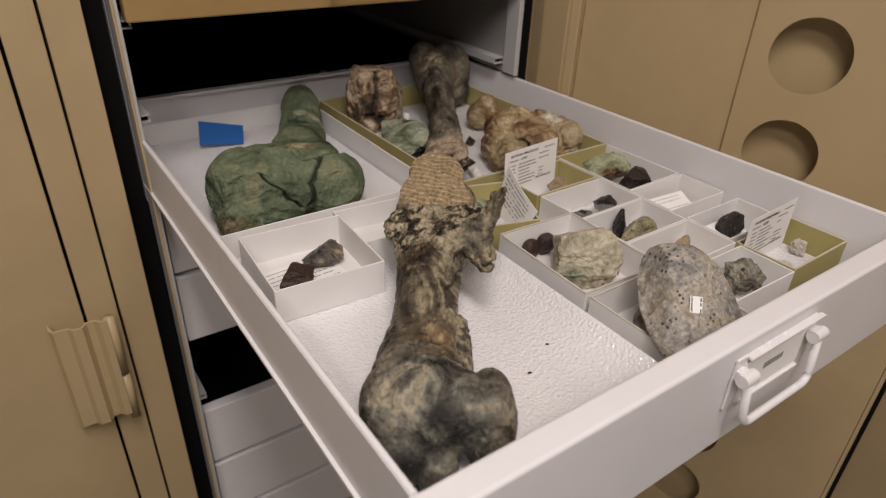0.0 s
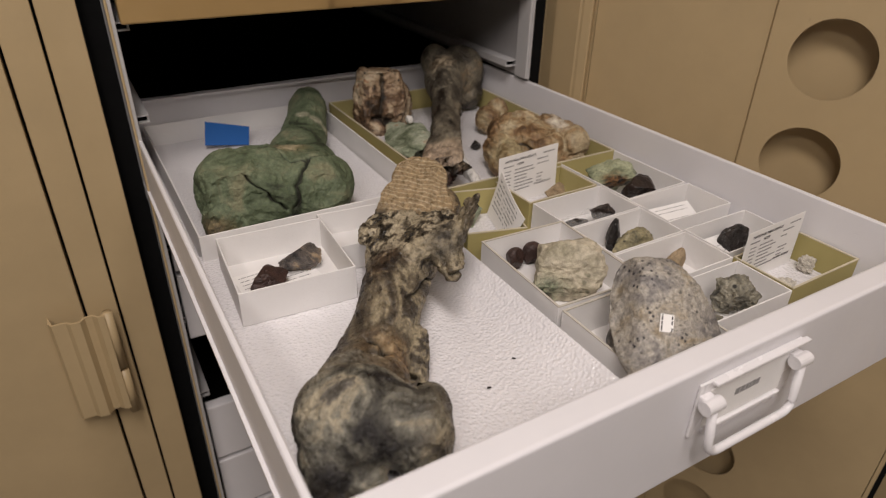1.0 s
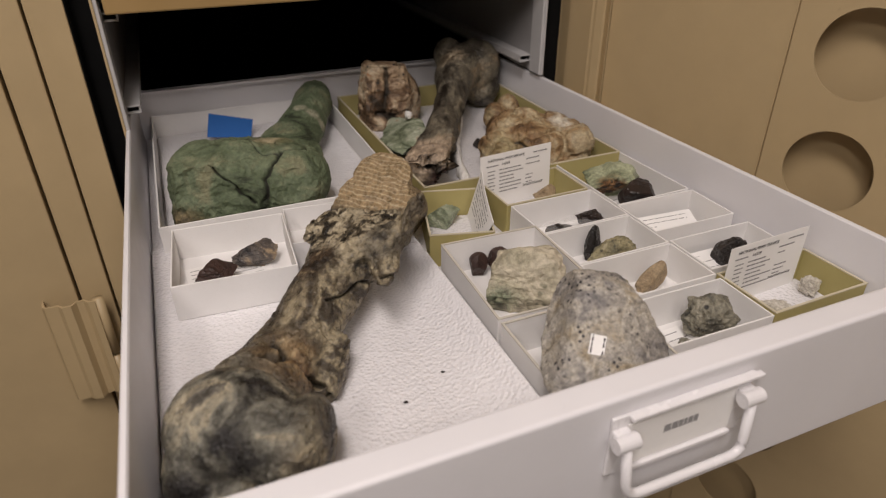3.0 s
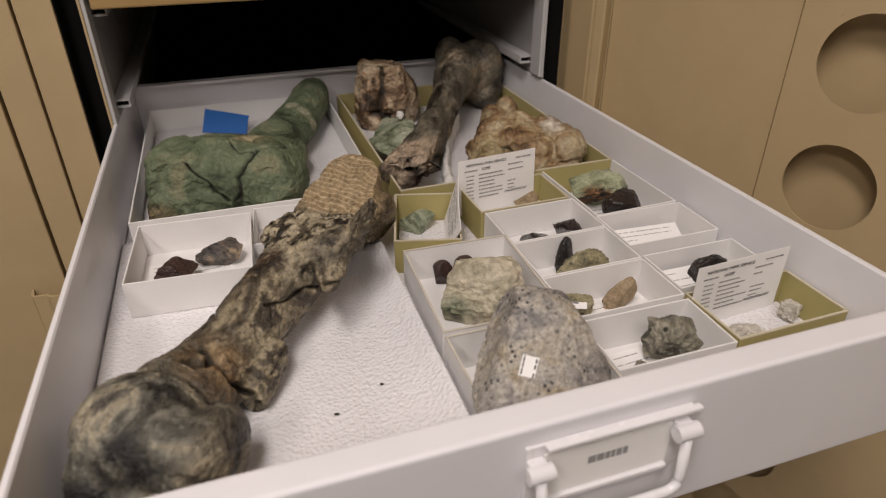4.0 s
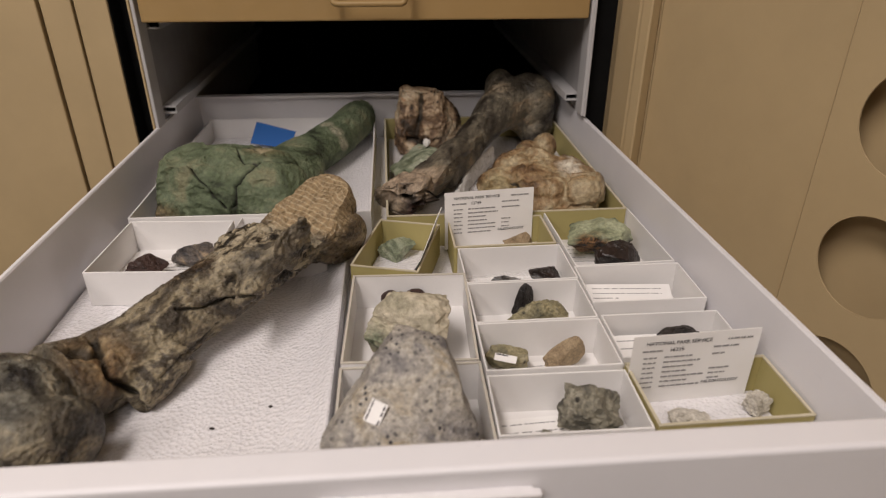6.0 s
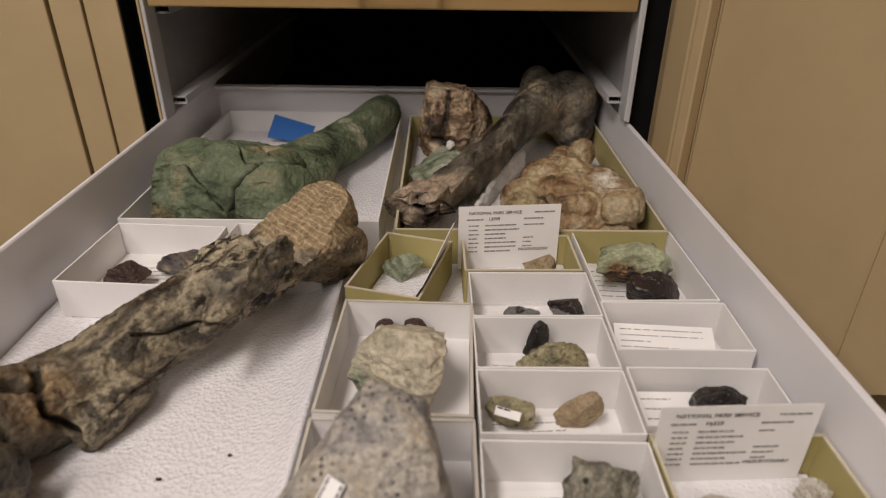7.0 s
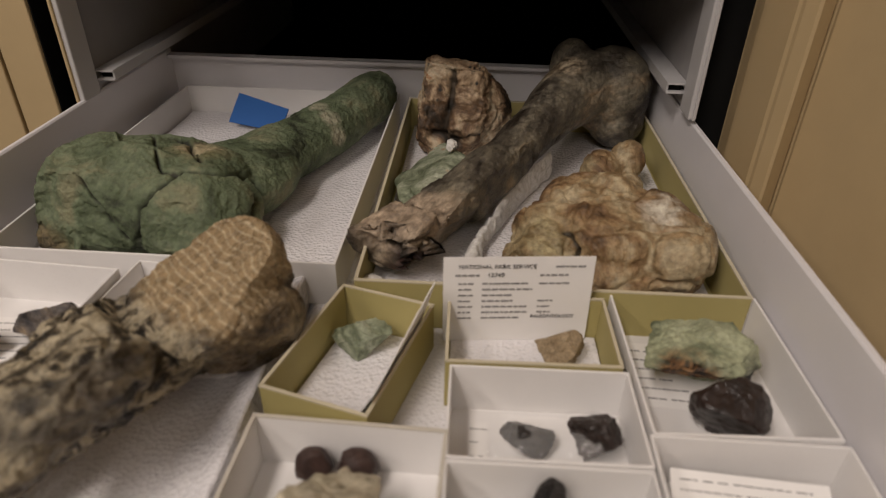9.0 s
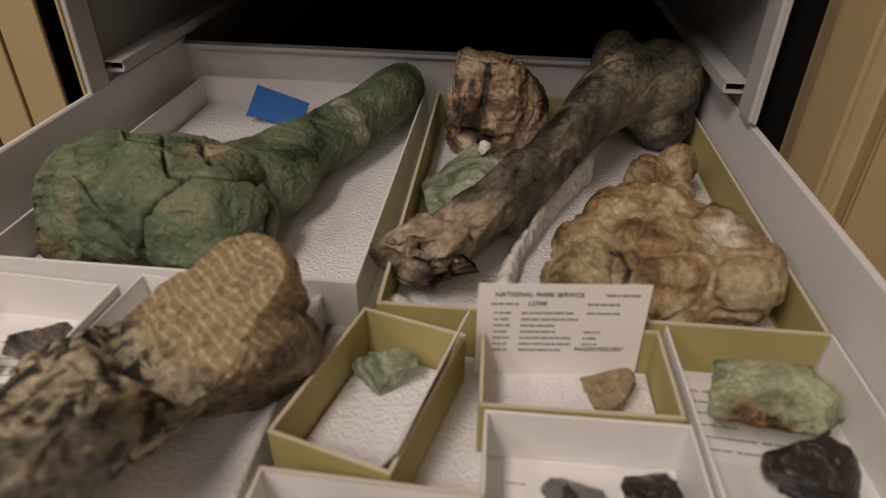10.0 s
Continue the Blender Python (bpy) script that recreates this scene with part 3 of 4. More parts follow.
def closed_drawer(z0, z1, y, material, label, handle=False):
    d = holder("drawer", (0.0138, y, z0), label, "drawer", "cabinet drawers")
    w = 0.2845
    part("drawer_front", box_bm(-w, w, 0, 0.02, 0, z1 - z0, bevel=0.002), material, d)
    # bottom and sides take black as painted shade for the gaps between drawers
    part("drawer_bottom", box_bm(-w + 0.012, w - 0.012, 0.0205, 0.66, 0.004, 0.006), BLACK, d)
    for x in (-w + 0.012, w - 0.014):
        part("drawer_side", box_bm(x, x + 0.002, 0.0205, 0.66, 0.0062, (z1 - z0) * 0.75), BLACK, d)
    if handle:
        m = bend_points([(-0.045, 0.004, 0.062), (-0.045, -0.018, 0.056), (-0.045, -0.030, 0.024), (0.045, -0.030, 0.024), (0.045, -0.018, 0.056), (0.045, 0.004, 0.062)], 0.008)
        part("handle", tube_bm(m, 0.0038, 10), TAN_DEEP, d, "tan steel loop handle", True)
    return d


closed_drawer(1.107, 1.232, 0.672, TAN_DEEP, "tan fronted steel drawer pushed shut above the open one", True)
closed_drawer(1.240, 1.36, 0.672, TAN_DEEP, "tan fronted steel drawer pushed shut high in the cabinet", True)
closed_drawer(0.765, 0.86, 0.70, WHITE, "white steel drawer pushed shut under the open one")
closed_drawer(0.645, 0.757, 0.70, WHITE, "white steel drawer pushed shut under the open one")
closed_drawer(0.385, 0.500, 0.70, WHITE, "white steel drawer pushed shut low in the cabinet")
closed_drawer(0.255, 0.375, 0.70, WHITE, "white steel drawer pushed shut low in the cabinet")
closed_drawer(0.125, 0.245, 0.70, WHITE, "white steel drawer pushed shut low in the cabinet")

# ---- the open drawer ----
DX0, DX1, DY0, DY1 = -0.281, 0.327, 0.050, 0.868
ZF, ZT = 0.8850, 0.972
MX = (DX0 + DX1) / 2
drw = holder("open_drawer", (MX, DY0, 0.86), "white enamelled steel drawer pulled far out and full of fossils", "drawer", "cabinet drawers")


def ease_in(bm):
    """The drawer stands a little askew in its opening: its right side closes in towards the back."""
    for v in bm.verts:
        v.co.x -= 0.0225 * (v.co.y - DY0) * min(1.0, max(0.0, (v.co.x - 0.1) / 0.2))
    return bm


def drw_part(name, bm, material=WHITE, label="", smooth=False):
    ease_in(bm)
    bmesh.ops.translate(bm, vec=(-MX, -DY0, -0.86), verts=bm.verts)
    return part(name, bm, material, drw, label, smooth)


drw_part("drawer_bottom", box_bm(DX0 + 0.0087, DX1 - 0.0087, DY0 + 0.02, DY1 - 0.004, ZF, ZF + 0.002))
for s, xo in ((1, DX0), (-1, DX1)):
    prof = [(0.0, 0.906), (0.0, ZT - 0.0015), (0.0012, ZT), (0.0042, ZT), (0.0054, ZT - 0.0015), (0.0056, ZT - 0.006), (0.0075, 0.905),
            (0.0085, 0.884), (0.0065, 0.884), (0.0055, 0.902), (-0.003, 0.9025), (-0.003, 0.9055)]
    drw_part("drawer_side", extrude_profile([(xo + s * a, z) for a, z in prof], "y", DY0 + 0.022, DY1))
prof = [(DY1, 0.885), (DY1, ZT - 0.008), (DY1 - 0.004, ZT - 0.004), (DY1 - 0.014, ZT - 0.005), (DY1 - 0.014, ZT - 0.009), (DY1 - 0.003, ZT - 0.010), (DY1 - 0.003, 0.885)]
drw_part("drawer_back", extrude_profile(prof, "x", DX0 + 0.006, DX1 - 0.006))
drw_part("drawer_front", box_bm(DX0 - 0.006, DX1 + 0.004, DY0, DY0 + 0.022, 0.862, ZT, bevel=0.003, seg=3))

# handle: card plate, two pivots and a hanging loop
HX0, HX1, HZ = -0.014, 0.110, 0.958
bm = bmesh.new()
add_box(bm, HX0 + 0.006, HX1 - 0.004, DY0 - 0.0025, DY0 - 0.0002, 0.908, HZ, bevel=0.0008)
add_box(bm, HX0 + 0.018, HX1, DY0 - 0.0070, DY0 - 0.002, HZ - 0.003, HZ, bevel=0.0008)
add_box(bm, HX0 + 0.018, HX1 - 0.018, DY0 - 0.006, DY0 - 0.002, 0.909, 0.913, bevel=0.0008)
plate = drw_part("handle_plate", bm, CHROME, "white enamelled card holder plate")
drw_part("card", box_bm(HX0 + 0.018, HX1 - 0.018, DY0 - 0.0032, DY0 - 0.0026, 0.914, HZ - 0.008), PAPER, "white drawer card")
bm = bmesh.new()
bars(bm, 0.034, 0.062, 0.932, 0.006, DY0 - 0.0033)
drw_part("card_print", bm, INK_FAINT, "dark printed mark")
for x in (HX0 + 0.012, HX1 - 0.012):
    bm = tube_bm([(x - 0.008, DY0 - 0.010, 0.944), (x + 0.008, DY0 - 0.010, 0.944)], 0.0055, 18)
    add_box(bm, x - 0.0055, x + 0.0055, DY0 - 0.010, DY0 - 0.002, 0.9395, 0.9490, bevel=0.001)
    drw_part("handle_pivot", bm, CHROME, "white pivot lug")
pts = bend_points([(HX0 + 0.012, DY0 - 0.011, 0.944), (HX0 + 0.014, DY0 - 0.016, 0.900), (HX1 - 0.014, DY0 - 0.016, 0.900), (HX1 - 0.012, DY0 - 0.011, 0.944)], 0.012, 7)
drw_part("handle_loop", tube_bm(pts, 0.0034, 14), CHROME, "white hanging handle loop", True)

# ---- linings ----
bm = extrude_profile([(-0.272, 0.8875), (-0.272, 0.8985), (-0.2705, 0.900), (-0.070, 0.900), (-0.048, 0.903), (-0.030, 0.910), (-0.019, 0.917), (-0.0155, 0.9185), (-0.0142, 0.9175), (-0.0142, 0.8875)], "y", 0.074, 0.488)
tagged(finish("foam_sheet", bm, FOAM), "white closed-cell foam sheet lining the drawer", "foam sheet")
bm = ease_in(box_bm(-0.010, 0.318, 0.074, 0.860, 0.8872, 0.8925, bevel=0.001))
tagged(finish("foam_sheet", bm, FOAM), "thin white foam sheet under the specimen trays", "foam sheet")
bm = box_bm(-0.272, -0.0115, 0.4885, 0.860, 0.8872, 0.8925, bevel=0.001)
tagged(finish("foam_sheet", bm, FOAM), "thin white foam sheet under the large tray", "foam sheet")
# ---- trays ----
ZB, ZR = 0.8928, 0.930
SMALL = "small white specimen trays"
tray("specimen_tray", 0.099, 0.204, 0.310, 0.378, ZB, ZR, CARD_WHITE, "small white board tray with two dark stones in film", SMALL, 1.0)
tray("specimen_tray", 0.100, 0.204, 0.2455, 0.3085, ZB, ZR, CARD_WHITE, "small white board tray with a mottled stone", SMALL, 0.6)
tray("specimen_tray", 0.100, 0.2045, 0.182, 0.244, ZB, ZR, CARD_WHITE, "small white board tray with two brown chips", SMALL, 0.3)
tray("specimen_tray", 0.0995, 0.2035, 0.115, 0.1765, ZB, ZR, CARD_WHITE, "small white board tray with a fibrous grey stone", SMALL, -0.4)
tray("specimen_tray", 0.2060, 0.3055, 0.3345, 0.459, ZB, ZR, CARD_WHITE, "white board tray with a green stone and a black one", SMALL, 2.0)
tray("specimen_tray", 0.206, 0.309, 0.268, 0.3325, ZB, ZR, CARD_WHITE, "small white board tray that holds only a paper label", SMALL, 0)
tray("specimen_tray", 0.207, 0.3085, 0.190, 0.2485, ZB, ZR, CARD_WHITE, "small white board tray with one dark chip", SMALL, 0)
tray("specimen_tray", -0.006, 0.0985, 0.197, 0.328, ZB, ZR, CARD_WHITE, "white board tray with a large beige stone", SMALL, -1.6, edge=BOARD_EDGE)
tray("specimen_tray", -0.008, 0.0975, 0.078, 0.193, ZB, ZR, CARD_WHITE, "white board tray under a pitted bone fragment", SMALL, 0, edge=BOARD_EDGE)
tray("specimen_tray", 0.206, 0.3155, 0.117, 0.1835, ZB, ZR, OLIVE, "olive board tray with two shell flakes and a card", "olive specimen trays", 1.0, edge=CREAM)
tray("specimen_tray", 0.0945, 0.200, 0.3805, 0.4485, ZB, ZR, OLIVE, "olive board tray with a tan chip and a card", "olive specimen trays", 1.5, edge=CREAM)
tray("specimen_tray", 0.005, 0.072, 0.339, 0.444, ZB, ZR, OLIVE, "olive board tray with a pale green stone set askew", "olive specimen trays", -15.5, edge=CREAM)
tray("specimen_tray", -0.249, -0.139, 0.340, 0.450, 0.9003, 0.9365, CARD_WHITE, "white board tray with two small fossil pieces on foam", SMALL, -3)
tray("specimen_tray", -0.137, -0.030, 0.384, 0.464, 0.9003, 0.930, CARD_WHITE, "white board tray that props the big bone", SMALL, -5)
tray("large_tray", -0.2585, 0.0095, 0.475, 0.855, ZB, ZR, CARD_WHITE, "large white board tray with a green stained bone", "large trays", 0, wall=0.002)
tray("large_tray", 0.0255, 0.298, 0.455, 0.835, ZB, 0.932, OLIVE, "large olive board tray full of fossil bones", "large trays", 0.5, wall=0.002, edge=CREAM)
bm = box_bm(-0.254, 0.005, 0.480, 0.850, 0.8952, 0.899, bevel=0.001)
tagged(finish("foam_sheet", bm, FOAM), "white foam sheet inside the large white tray", "foam sheet")
bm = box_bm(0.030, 0.292, 0.461, 0.829, 0.8952, 0.899, bevel=0.001)
tagged(finish("foam_sheet", bm, FOAM), "white foam sheet inside the large olive tray", "foam sheet")

for x, y, w, d, rz, label in ((0.0385, 0.3915, 0.0305, 0.0495, -15.5, "small white foam pad in an olive tray"), (0.1472, 0.4145, 0.0505, 0.0318, 1.5, "small white foam pad under a tan chip"),
                              (0.2607, 0.1502, 0.0525, 0.0310, 1.0, "small white foam pad under shell flakes")):
    pad = tagged(finish("foam_pad", box_bm(-w, w, -d, d, 0, 0.003, bevel=0.0008), FOAM), label, "foam pad")
    pad.matrix_basis = pose(x, y, 0.8950, 0, 0, rz)

# ---- cards and labels ----
standing_card("label_card", (0.1400, 0.4400, 0.8982), 0.0995, 0.0665, 3, 6, "13749", "white printed museum label card standing in an olive tray")
standing_card("label_card", (0.2545, 0.1755, 0.8982), 0.0985, 0.0625, 0, 3, "16339", "white printed museum label card standing beside shell flakes")
top = holder("label_card", (0.066, 0.385, 0.8982), "curled white printed card standing against an olive tray wall", "label card", "label cards", rz=0)
bm = bmesh.new()
n = 14
cols = []
for i in range(n + 1):
    s = i / n
    wall = Vector((0.0030, -0.0020, 0)) + Vector((0.267, 0.964, 0)) * (-0.045 + 0.090 * s)
    across = Vector((0.964, -0.267, 0))
    h = 0.038 + 0.018 * s ** 1.4
    foot = 0.019 - 0.008 * s - 0.003 * math.sin(math.pi * s)
    rows_up = [(k / 4, -foot + (foot - 0.002) * (h * k / 4) / 0.032) for k in range(5)]
    cols.append([[bm.verts.new(wall + across * (off + o) + Vector((0, 0, 0.0005 + h * k))) for k, off in rows_up] for o in (0, 0.0006)])
for a, b in zip(cols, cols[1:]):
    for k in (0, 1):
        for j in range(4):
            bm.faces.new((a[k][j], b[k][j], b[k][j + 1], a[k][j + 1]))
    bm.faces.new((a[0][4], b[0][4], b[1][4], a[1][4]))
    bm.faces.new((a[0][0], b[0][0], b[1][0], a[1][0]))
part("card_sheet", bm, PAPER, top)
bm = bmesh.new()


def sheet_spot(s, k):
    """A place just off the printed face of the curled card, s along it and k up it."""
    along = Vector((0.0030, -0.0020, 0)) + Vector((0.267, 0.964, 0)) * (-0.045 + 0.090 * s)
    h = 0.038 + 0.018 * s ** 1.4
    foot = 0.019 - 0.008 * s - 0.003 * math.sin(math.pi * s)
    return along + Vector((0.964, -0.267, 0)) * (-foot + (foot - 0.002) * (h * k) / 0.032 - 0.0004) + Vector((0, 0, 0.0005 + h * k))


for row in range(7):
    k, s = 0.90 - 0.10 * row, 0.92
    while s > 0.22:
        w = random.uniform(0.02, 0.07)
        bm.faces.new([bm.verts.new(sheet_spot(a, b)) for a, b in ((s, k), (s - w, k), (s - w, k - 0.03), (s, k - 0.03))])
        s -= w + random.choice((0.012, 0.012, 0.06))
part("fine_print", bm, INK_GREY, top, "small grey printed lines")

FL = 0.8952
flat_label("paper_label", (0.257, 0.307, FL + 0.0095), 0.080, 0.036, -4, "white printed paper label leaning in an empty tray", 6, rx=26)
flat_label("paper_label", (0.250, 0.224, FL + 0.0085), 0.078, 0.040, 0, "white printed paper label leaning behind a dark chip", 5, rx=24)
flat_label("paper_label", (0.153, 0.274, FL), 0.084, 0.040, -2, "white printed paper label under a mottled stone", 6)
flat_label("paper_label", (0.148, 0.211, FL), 0.080, 0.044, 4, "white printed paper label under two chips", 5)
flat_label("paper_label", (0.138, 0.145, FL), 0.062, 0.045, 3, "white printed paper label beside a fibrous stone", 5)
flat_label("paper_label", (0.255, 0.415, FL), 0.082, 0.060, -3, "white printed paper label under a green stone", 6)
flat_label("paper_label", (-0.200, 0.405, 0.9026), 0.080, 0.048, 4, "white printed paper label under two fossil pieces", 6)
flat_label("paper_label", (0.012, 0.128, FL), 0.030, 0.060, 10, "white printed paper label beneath a bone fragment", 5)
flat_label("paper_label", (0.117, 0.345, FL), 0.012, 0.040, 0, "narrow printed label inside a clear bag", 4)

# ---- fossil materials ----
GREEN_BONE = fossil_mat("green_stained_bone", ((0.36, (0.03, 0.037, 0.02)), (0.44, (0.085, 0.11, 0.06)), (0.56, (0.135, 0.165, 0.098)), (0.66, (0.20, 0.20, 0.12))), 20, 0.7, None, (0.022, 0.026, 0.014), 0.9, speckle=0.4,
                       zones=(((0.005, -0.025, 0.068), 0.012, 0.030, ((0.4, (0.15, 0.14, 0.07)), (0.6, (0.34, 0.29, 0.18))), 50), ((0.072, 0.120, 0.058), 0.007, 0.013, ((0.4, (0.25, 0.25, 0.17)), (0.6, (0.40, 0.38, 0.28))), 60), ((0.087, 0.107, 0.052), 0.007, 0.013, ((0.4, (0.25, 0.25, 0.17)), (0.6, (0.40, 0.38, 0.28))), 60), ((0.095, 0.098, 0.037), 0.007, 0.013, ((0.4, (0.25, 0.25, 0.17)), (0.6, (0.40, 0.38, 0.28))), 60),
                              ((-0.105, -0.09, 0.01), 0.01, 0.03, ((0.4, (0.06, 0.05, 0.03)), (0.6, (0.22, 0.17, 0.09))), 60)))
GREY_BONE = fossil_mat("mottled_grey_bone", ((0.38, (0.013, 0.010, 0.008)), (0.46, (0.045, 0.036, 0.026)), (0.53, (0.13, 0.105, 0.07)), (0.585, (0.31, 0.26, 0.17)), (0.64, (0.06, 0.048, 0.034))), 25, 0.30, None, grain=1.0, stretch=(38, 0.5), speckle=0.6,
                      zones=(((0.110, 0.180, 0.070), 0.045, 0.070, ((0.41, (0.016, 0.013, 0.010)), (0.47, (0.10, 0.08, 0.052)), (0.53, (0.39, 0.335, 0.235)), (0.66, (0.26, 0.215, 0.138))), 66),
                             ((0.062, 0.142, 0.066), 0.012, 0.030, ((0.42, (0.014, 0.010, 0.008)), (0.58, (0.075, 0.050, 0.030)), (0.66, (0.28, 0.22, 0.14))), 60),
                             ((0.120, 0.128, 0.075), 0.006, 0.022, ((0.44, (0.02, 0.018, 0.016)), (0.60, (0.20, 0.17, 0.12))), 70),
                             ((0.220, 0.350, 0.100), 0.155, 0.166, ((0.55, (0.28, 0.20, 0.11)), (0.88, (0.33, 0.245, 0.14)), (0.98, (0.43, 0.35, 0.23))), -66),
                             ((0.230, 0.235, -0.010), 0.078, 0.092, ((0.40, (0.05, 0.036, 0.021)), (0.55, (0.15, 0.11, 0.065)), (0.66, (0.25, 0.20, 0.12))), 40),
                             ((0.022, 0.036, 0.050), 0.012, 0.032, ((0.40, (0.09, 0.05, 0.022)), (0.52, (0.30, 0.20, 0.10)), (0.62, (0.42, 0.33, 0.20))), 50),
                             ((-0.022, -0.012, 0.045), 0.038, 0.065, ((0.39, (0.018, 0.016, 0.015)), (0.46, (0.075, 0.070, 0.056)), (0.52, (0.17, 0.16, 0.128)), (0.58, (0.34, 0.295, 0.21)), (0.62, (0.12, 0.108, 0.088)), (0.68, (0.03, 0.027, 0.023))), 22)))
BROWN_BONE = fossil_mat("brown_bone", ((0.36, (0.022, 0.016, 0.011)), (0.45, (0.075, 0.064, 0.048)), (0.55, (0.17, 0.148, 0.107)), (0.66, (0.27, 0.20, 0.125))), 22, 0.42, None, grain=0.9, stretch=(32, 0.4), speckle=0.7,
                       zones=(((-0.085, -0.140, 0.060), 0.035, 0.055, ((0.4, (0.20, 0.15, 0.105)), (0.6, (0.42, 0.33, 0.24))), 50), ((-0.075, -0.180, 0.018), 0.018, 0.030, ((0.4, (0.018, 0.010, 0.009)), (0.6, (0.06, 0.032, 0.025))), 50),
                              ((0.05, 0.10, 0.095), 0.01, 0.03, ((0.42, (0.10, 0.07, 0.04)), (0.58, (0.46, 0.38, 0.27))), 70)))
BONE_END = fossil_mat("orange_streaked_bone_end", ((0.38, (0.03, 0.02, 0.012)), (0.46, (0.15, 0.09, 0.05)), (0.53, (0.42, 0.31, 0.20)), (0.60, (0.50, 0.42, 0.30)), (0.66, (0.36, 0.15, 0.05))), 22, 0.55, 120, grain=0.7, speckle=0.45)
ORANGE_BONE = fossil_mat("ochre_bone", ((0.35, (0.06, 0.035, 0.018)), (0.42, (0.18, 0.105, 0.05)), (0.48, (0.29, 0.20, 0.105)), (0.55, (0.42, 0.345, 0.22)), (0.61, (0.33, 0.25, 0.145)), (0.68, (0.25, 0.12, 0.05))), 16, 0.5, None, (0.04, 0.025, 0.015), 0.9, speckle=0.5,
                        zones=(((0.045, -0.005, 0.062), 0.010, 0.028, ((0.42, (0.26, 0.17, 0.09)), (0.55, (0.54, 0.49, 0.40))), 40), ((-0.050, -0.020, 0.035), 0.015, 0.035, ((0.40, (0.17, 0.12, 0.055)), (0.58, (0.40, 0.34, 0.20))), 40),
                               ((0.085, -0.010, 0.030), 0.010, 0.028, ((0.42, (0.03, 0.022, 0.016)), (0.60, (0.20, 0.13, 0.075))), 40)))
PALE_BONE = fossil_mat("pitted_pale_bone", ((0.34, (0.09, 0.085, 0.09)), (0.44, (0.26, 0.24, 0.22)), (0.54, (0.40, 0.365, 0.31)), (0.66, (0.31, 0.25, 0.165))), 30, 0.38, 210, (0.012, 0.012, 0.018), 0.6, speckle=0.6, vein=(0.09, 0.085, 0.085), veins=120)
BEIGE = fossil_mat("beige_stone", ((0.30, (0.26, 0.24, 0.16)), (0.5, (0.46, 0.41, 0.31)), (0.70, (0.55, 0.48, 0.37))), 18, 0.7, 110, (0.16, 0.15, 0.10), zones=(((-0.036, -0.030, 0.012), 0.018, 0.032, ((0.42, (0.03, 0.035, 0.02)), (0.52, (0.16, 0.19, 0.12)), (0.64, (0.33, 0.33, 0.23))), 60), ((0.036, 0.0, 0.03), 0.006, 0.018, ((0.42, (0.02, 0.018, 0.012)), (0.58, (0.22, 0.22, 0.15))), 60)))
DARK = fossil_mat("dark_stone", ((0.3, (0.010, 0.009, 0.009)), (0.7, (0.042, 0.034, 0.030))), 40, 0.3, grain=0.4)
BLACKST = fossil_mat("black_glossy_stone", ((0.3, (0.010, 0.007, 0.006)), (0.7, (0.035, 0.020, 0.016))), 40, 0.36, grain=0.2, spec=0.45)
MAROON = fossil_mat("maroon_stone", ((0.3, (0.022, 0.012, 0.010)), (0.7, (0.07, 0.036, 0.028))), 40, 0.4)
MOTTLED = fossil_mat("mottled_yellow_grey", ((0.3, (0.09, 0.085, 0.06)), (0.5, (0.28, 0.245, 0.14)), (0.7, (0.42, 0.38, 0.27))), 50, 0.6, 160)
GREENST = fossil_mat("pale_green_stone", ((0.36, (0.10, 0.12, 0.07)), (0.48, (0.25, 0.28, 0.19)), (0.60, (0.40, 0.42, 0.32)), (0.70, (0.34, 0.16, 0.07))), 34, 0.6)
LAYERED = fossil_mat("layered_green_stone", ((0.36, (0.10, 0.12, 0.07)), (0.46, (0.28, 0.30, 0.19)), (0.60, (0.40, 0.42, 0.28))), 28, 0.6, distort=0.2, zones=(((-0.012, -0.024, 0.014), 0.020, 0.028, ((0.40, (0.02, 0.012, 0.008)), (0.48, (0.15, 0.075, 0.03)), (0.56, (0.26, 0.14, 0.06)), (0.64, (0.05, 0.035, 0.02))), 90), ((0.026, -0.012, 0.014), 0.012, 0.020, ((0.45, (0.012, 0.012, 0.012)), (0.6, (0.16, 0.16, 0.13))), 80)))
STREAK = fossil_mat("streaked_grey_stone", ((0.3, (0.03, 0.03, 0.028)), (0.5, (0.20, 0.185, 0.14)), (0.72, (0.42, 0.39, 0.31))), 45, 0.55, 120)
TANST = fossil_mat("tan_chip", ((0.3, (0.20, 0.14, 0.08)), (0.6, (0.38, 0.29, 0.18)), (0.8, (0.45, 0.38, 0.28))), 55, 0.6)
SHELL = fossil_mat("shell_flake", ((0.3, (0.30, 0.27, 0.22)), (0.6, (0.62, 0.58, 0.51)), (0.8, (0.18, 0.14, 0.10))), 60, 0.5)
GREYBROWN = fossil_mat("grey_brown_fossil", ((0.36, (0.02, 0.018, 0.02)), (0.5, (0.12, 0.10, 0.085)), (0.64, (0.34, 0.25, 0.15))), 45, 0.35)

# ---- the big mottled bone across the left compartment ----
bm = bmesh.new()
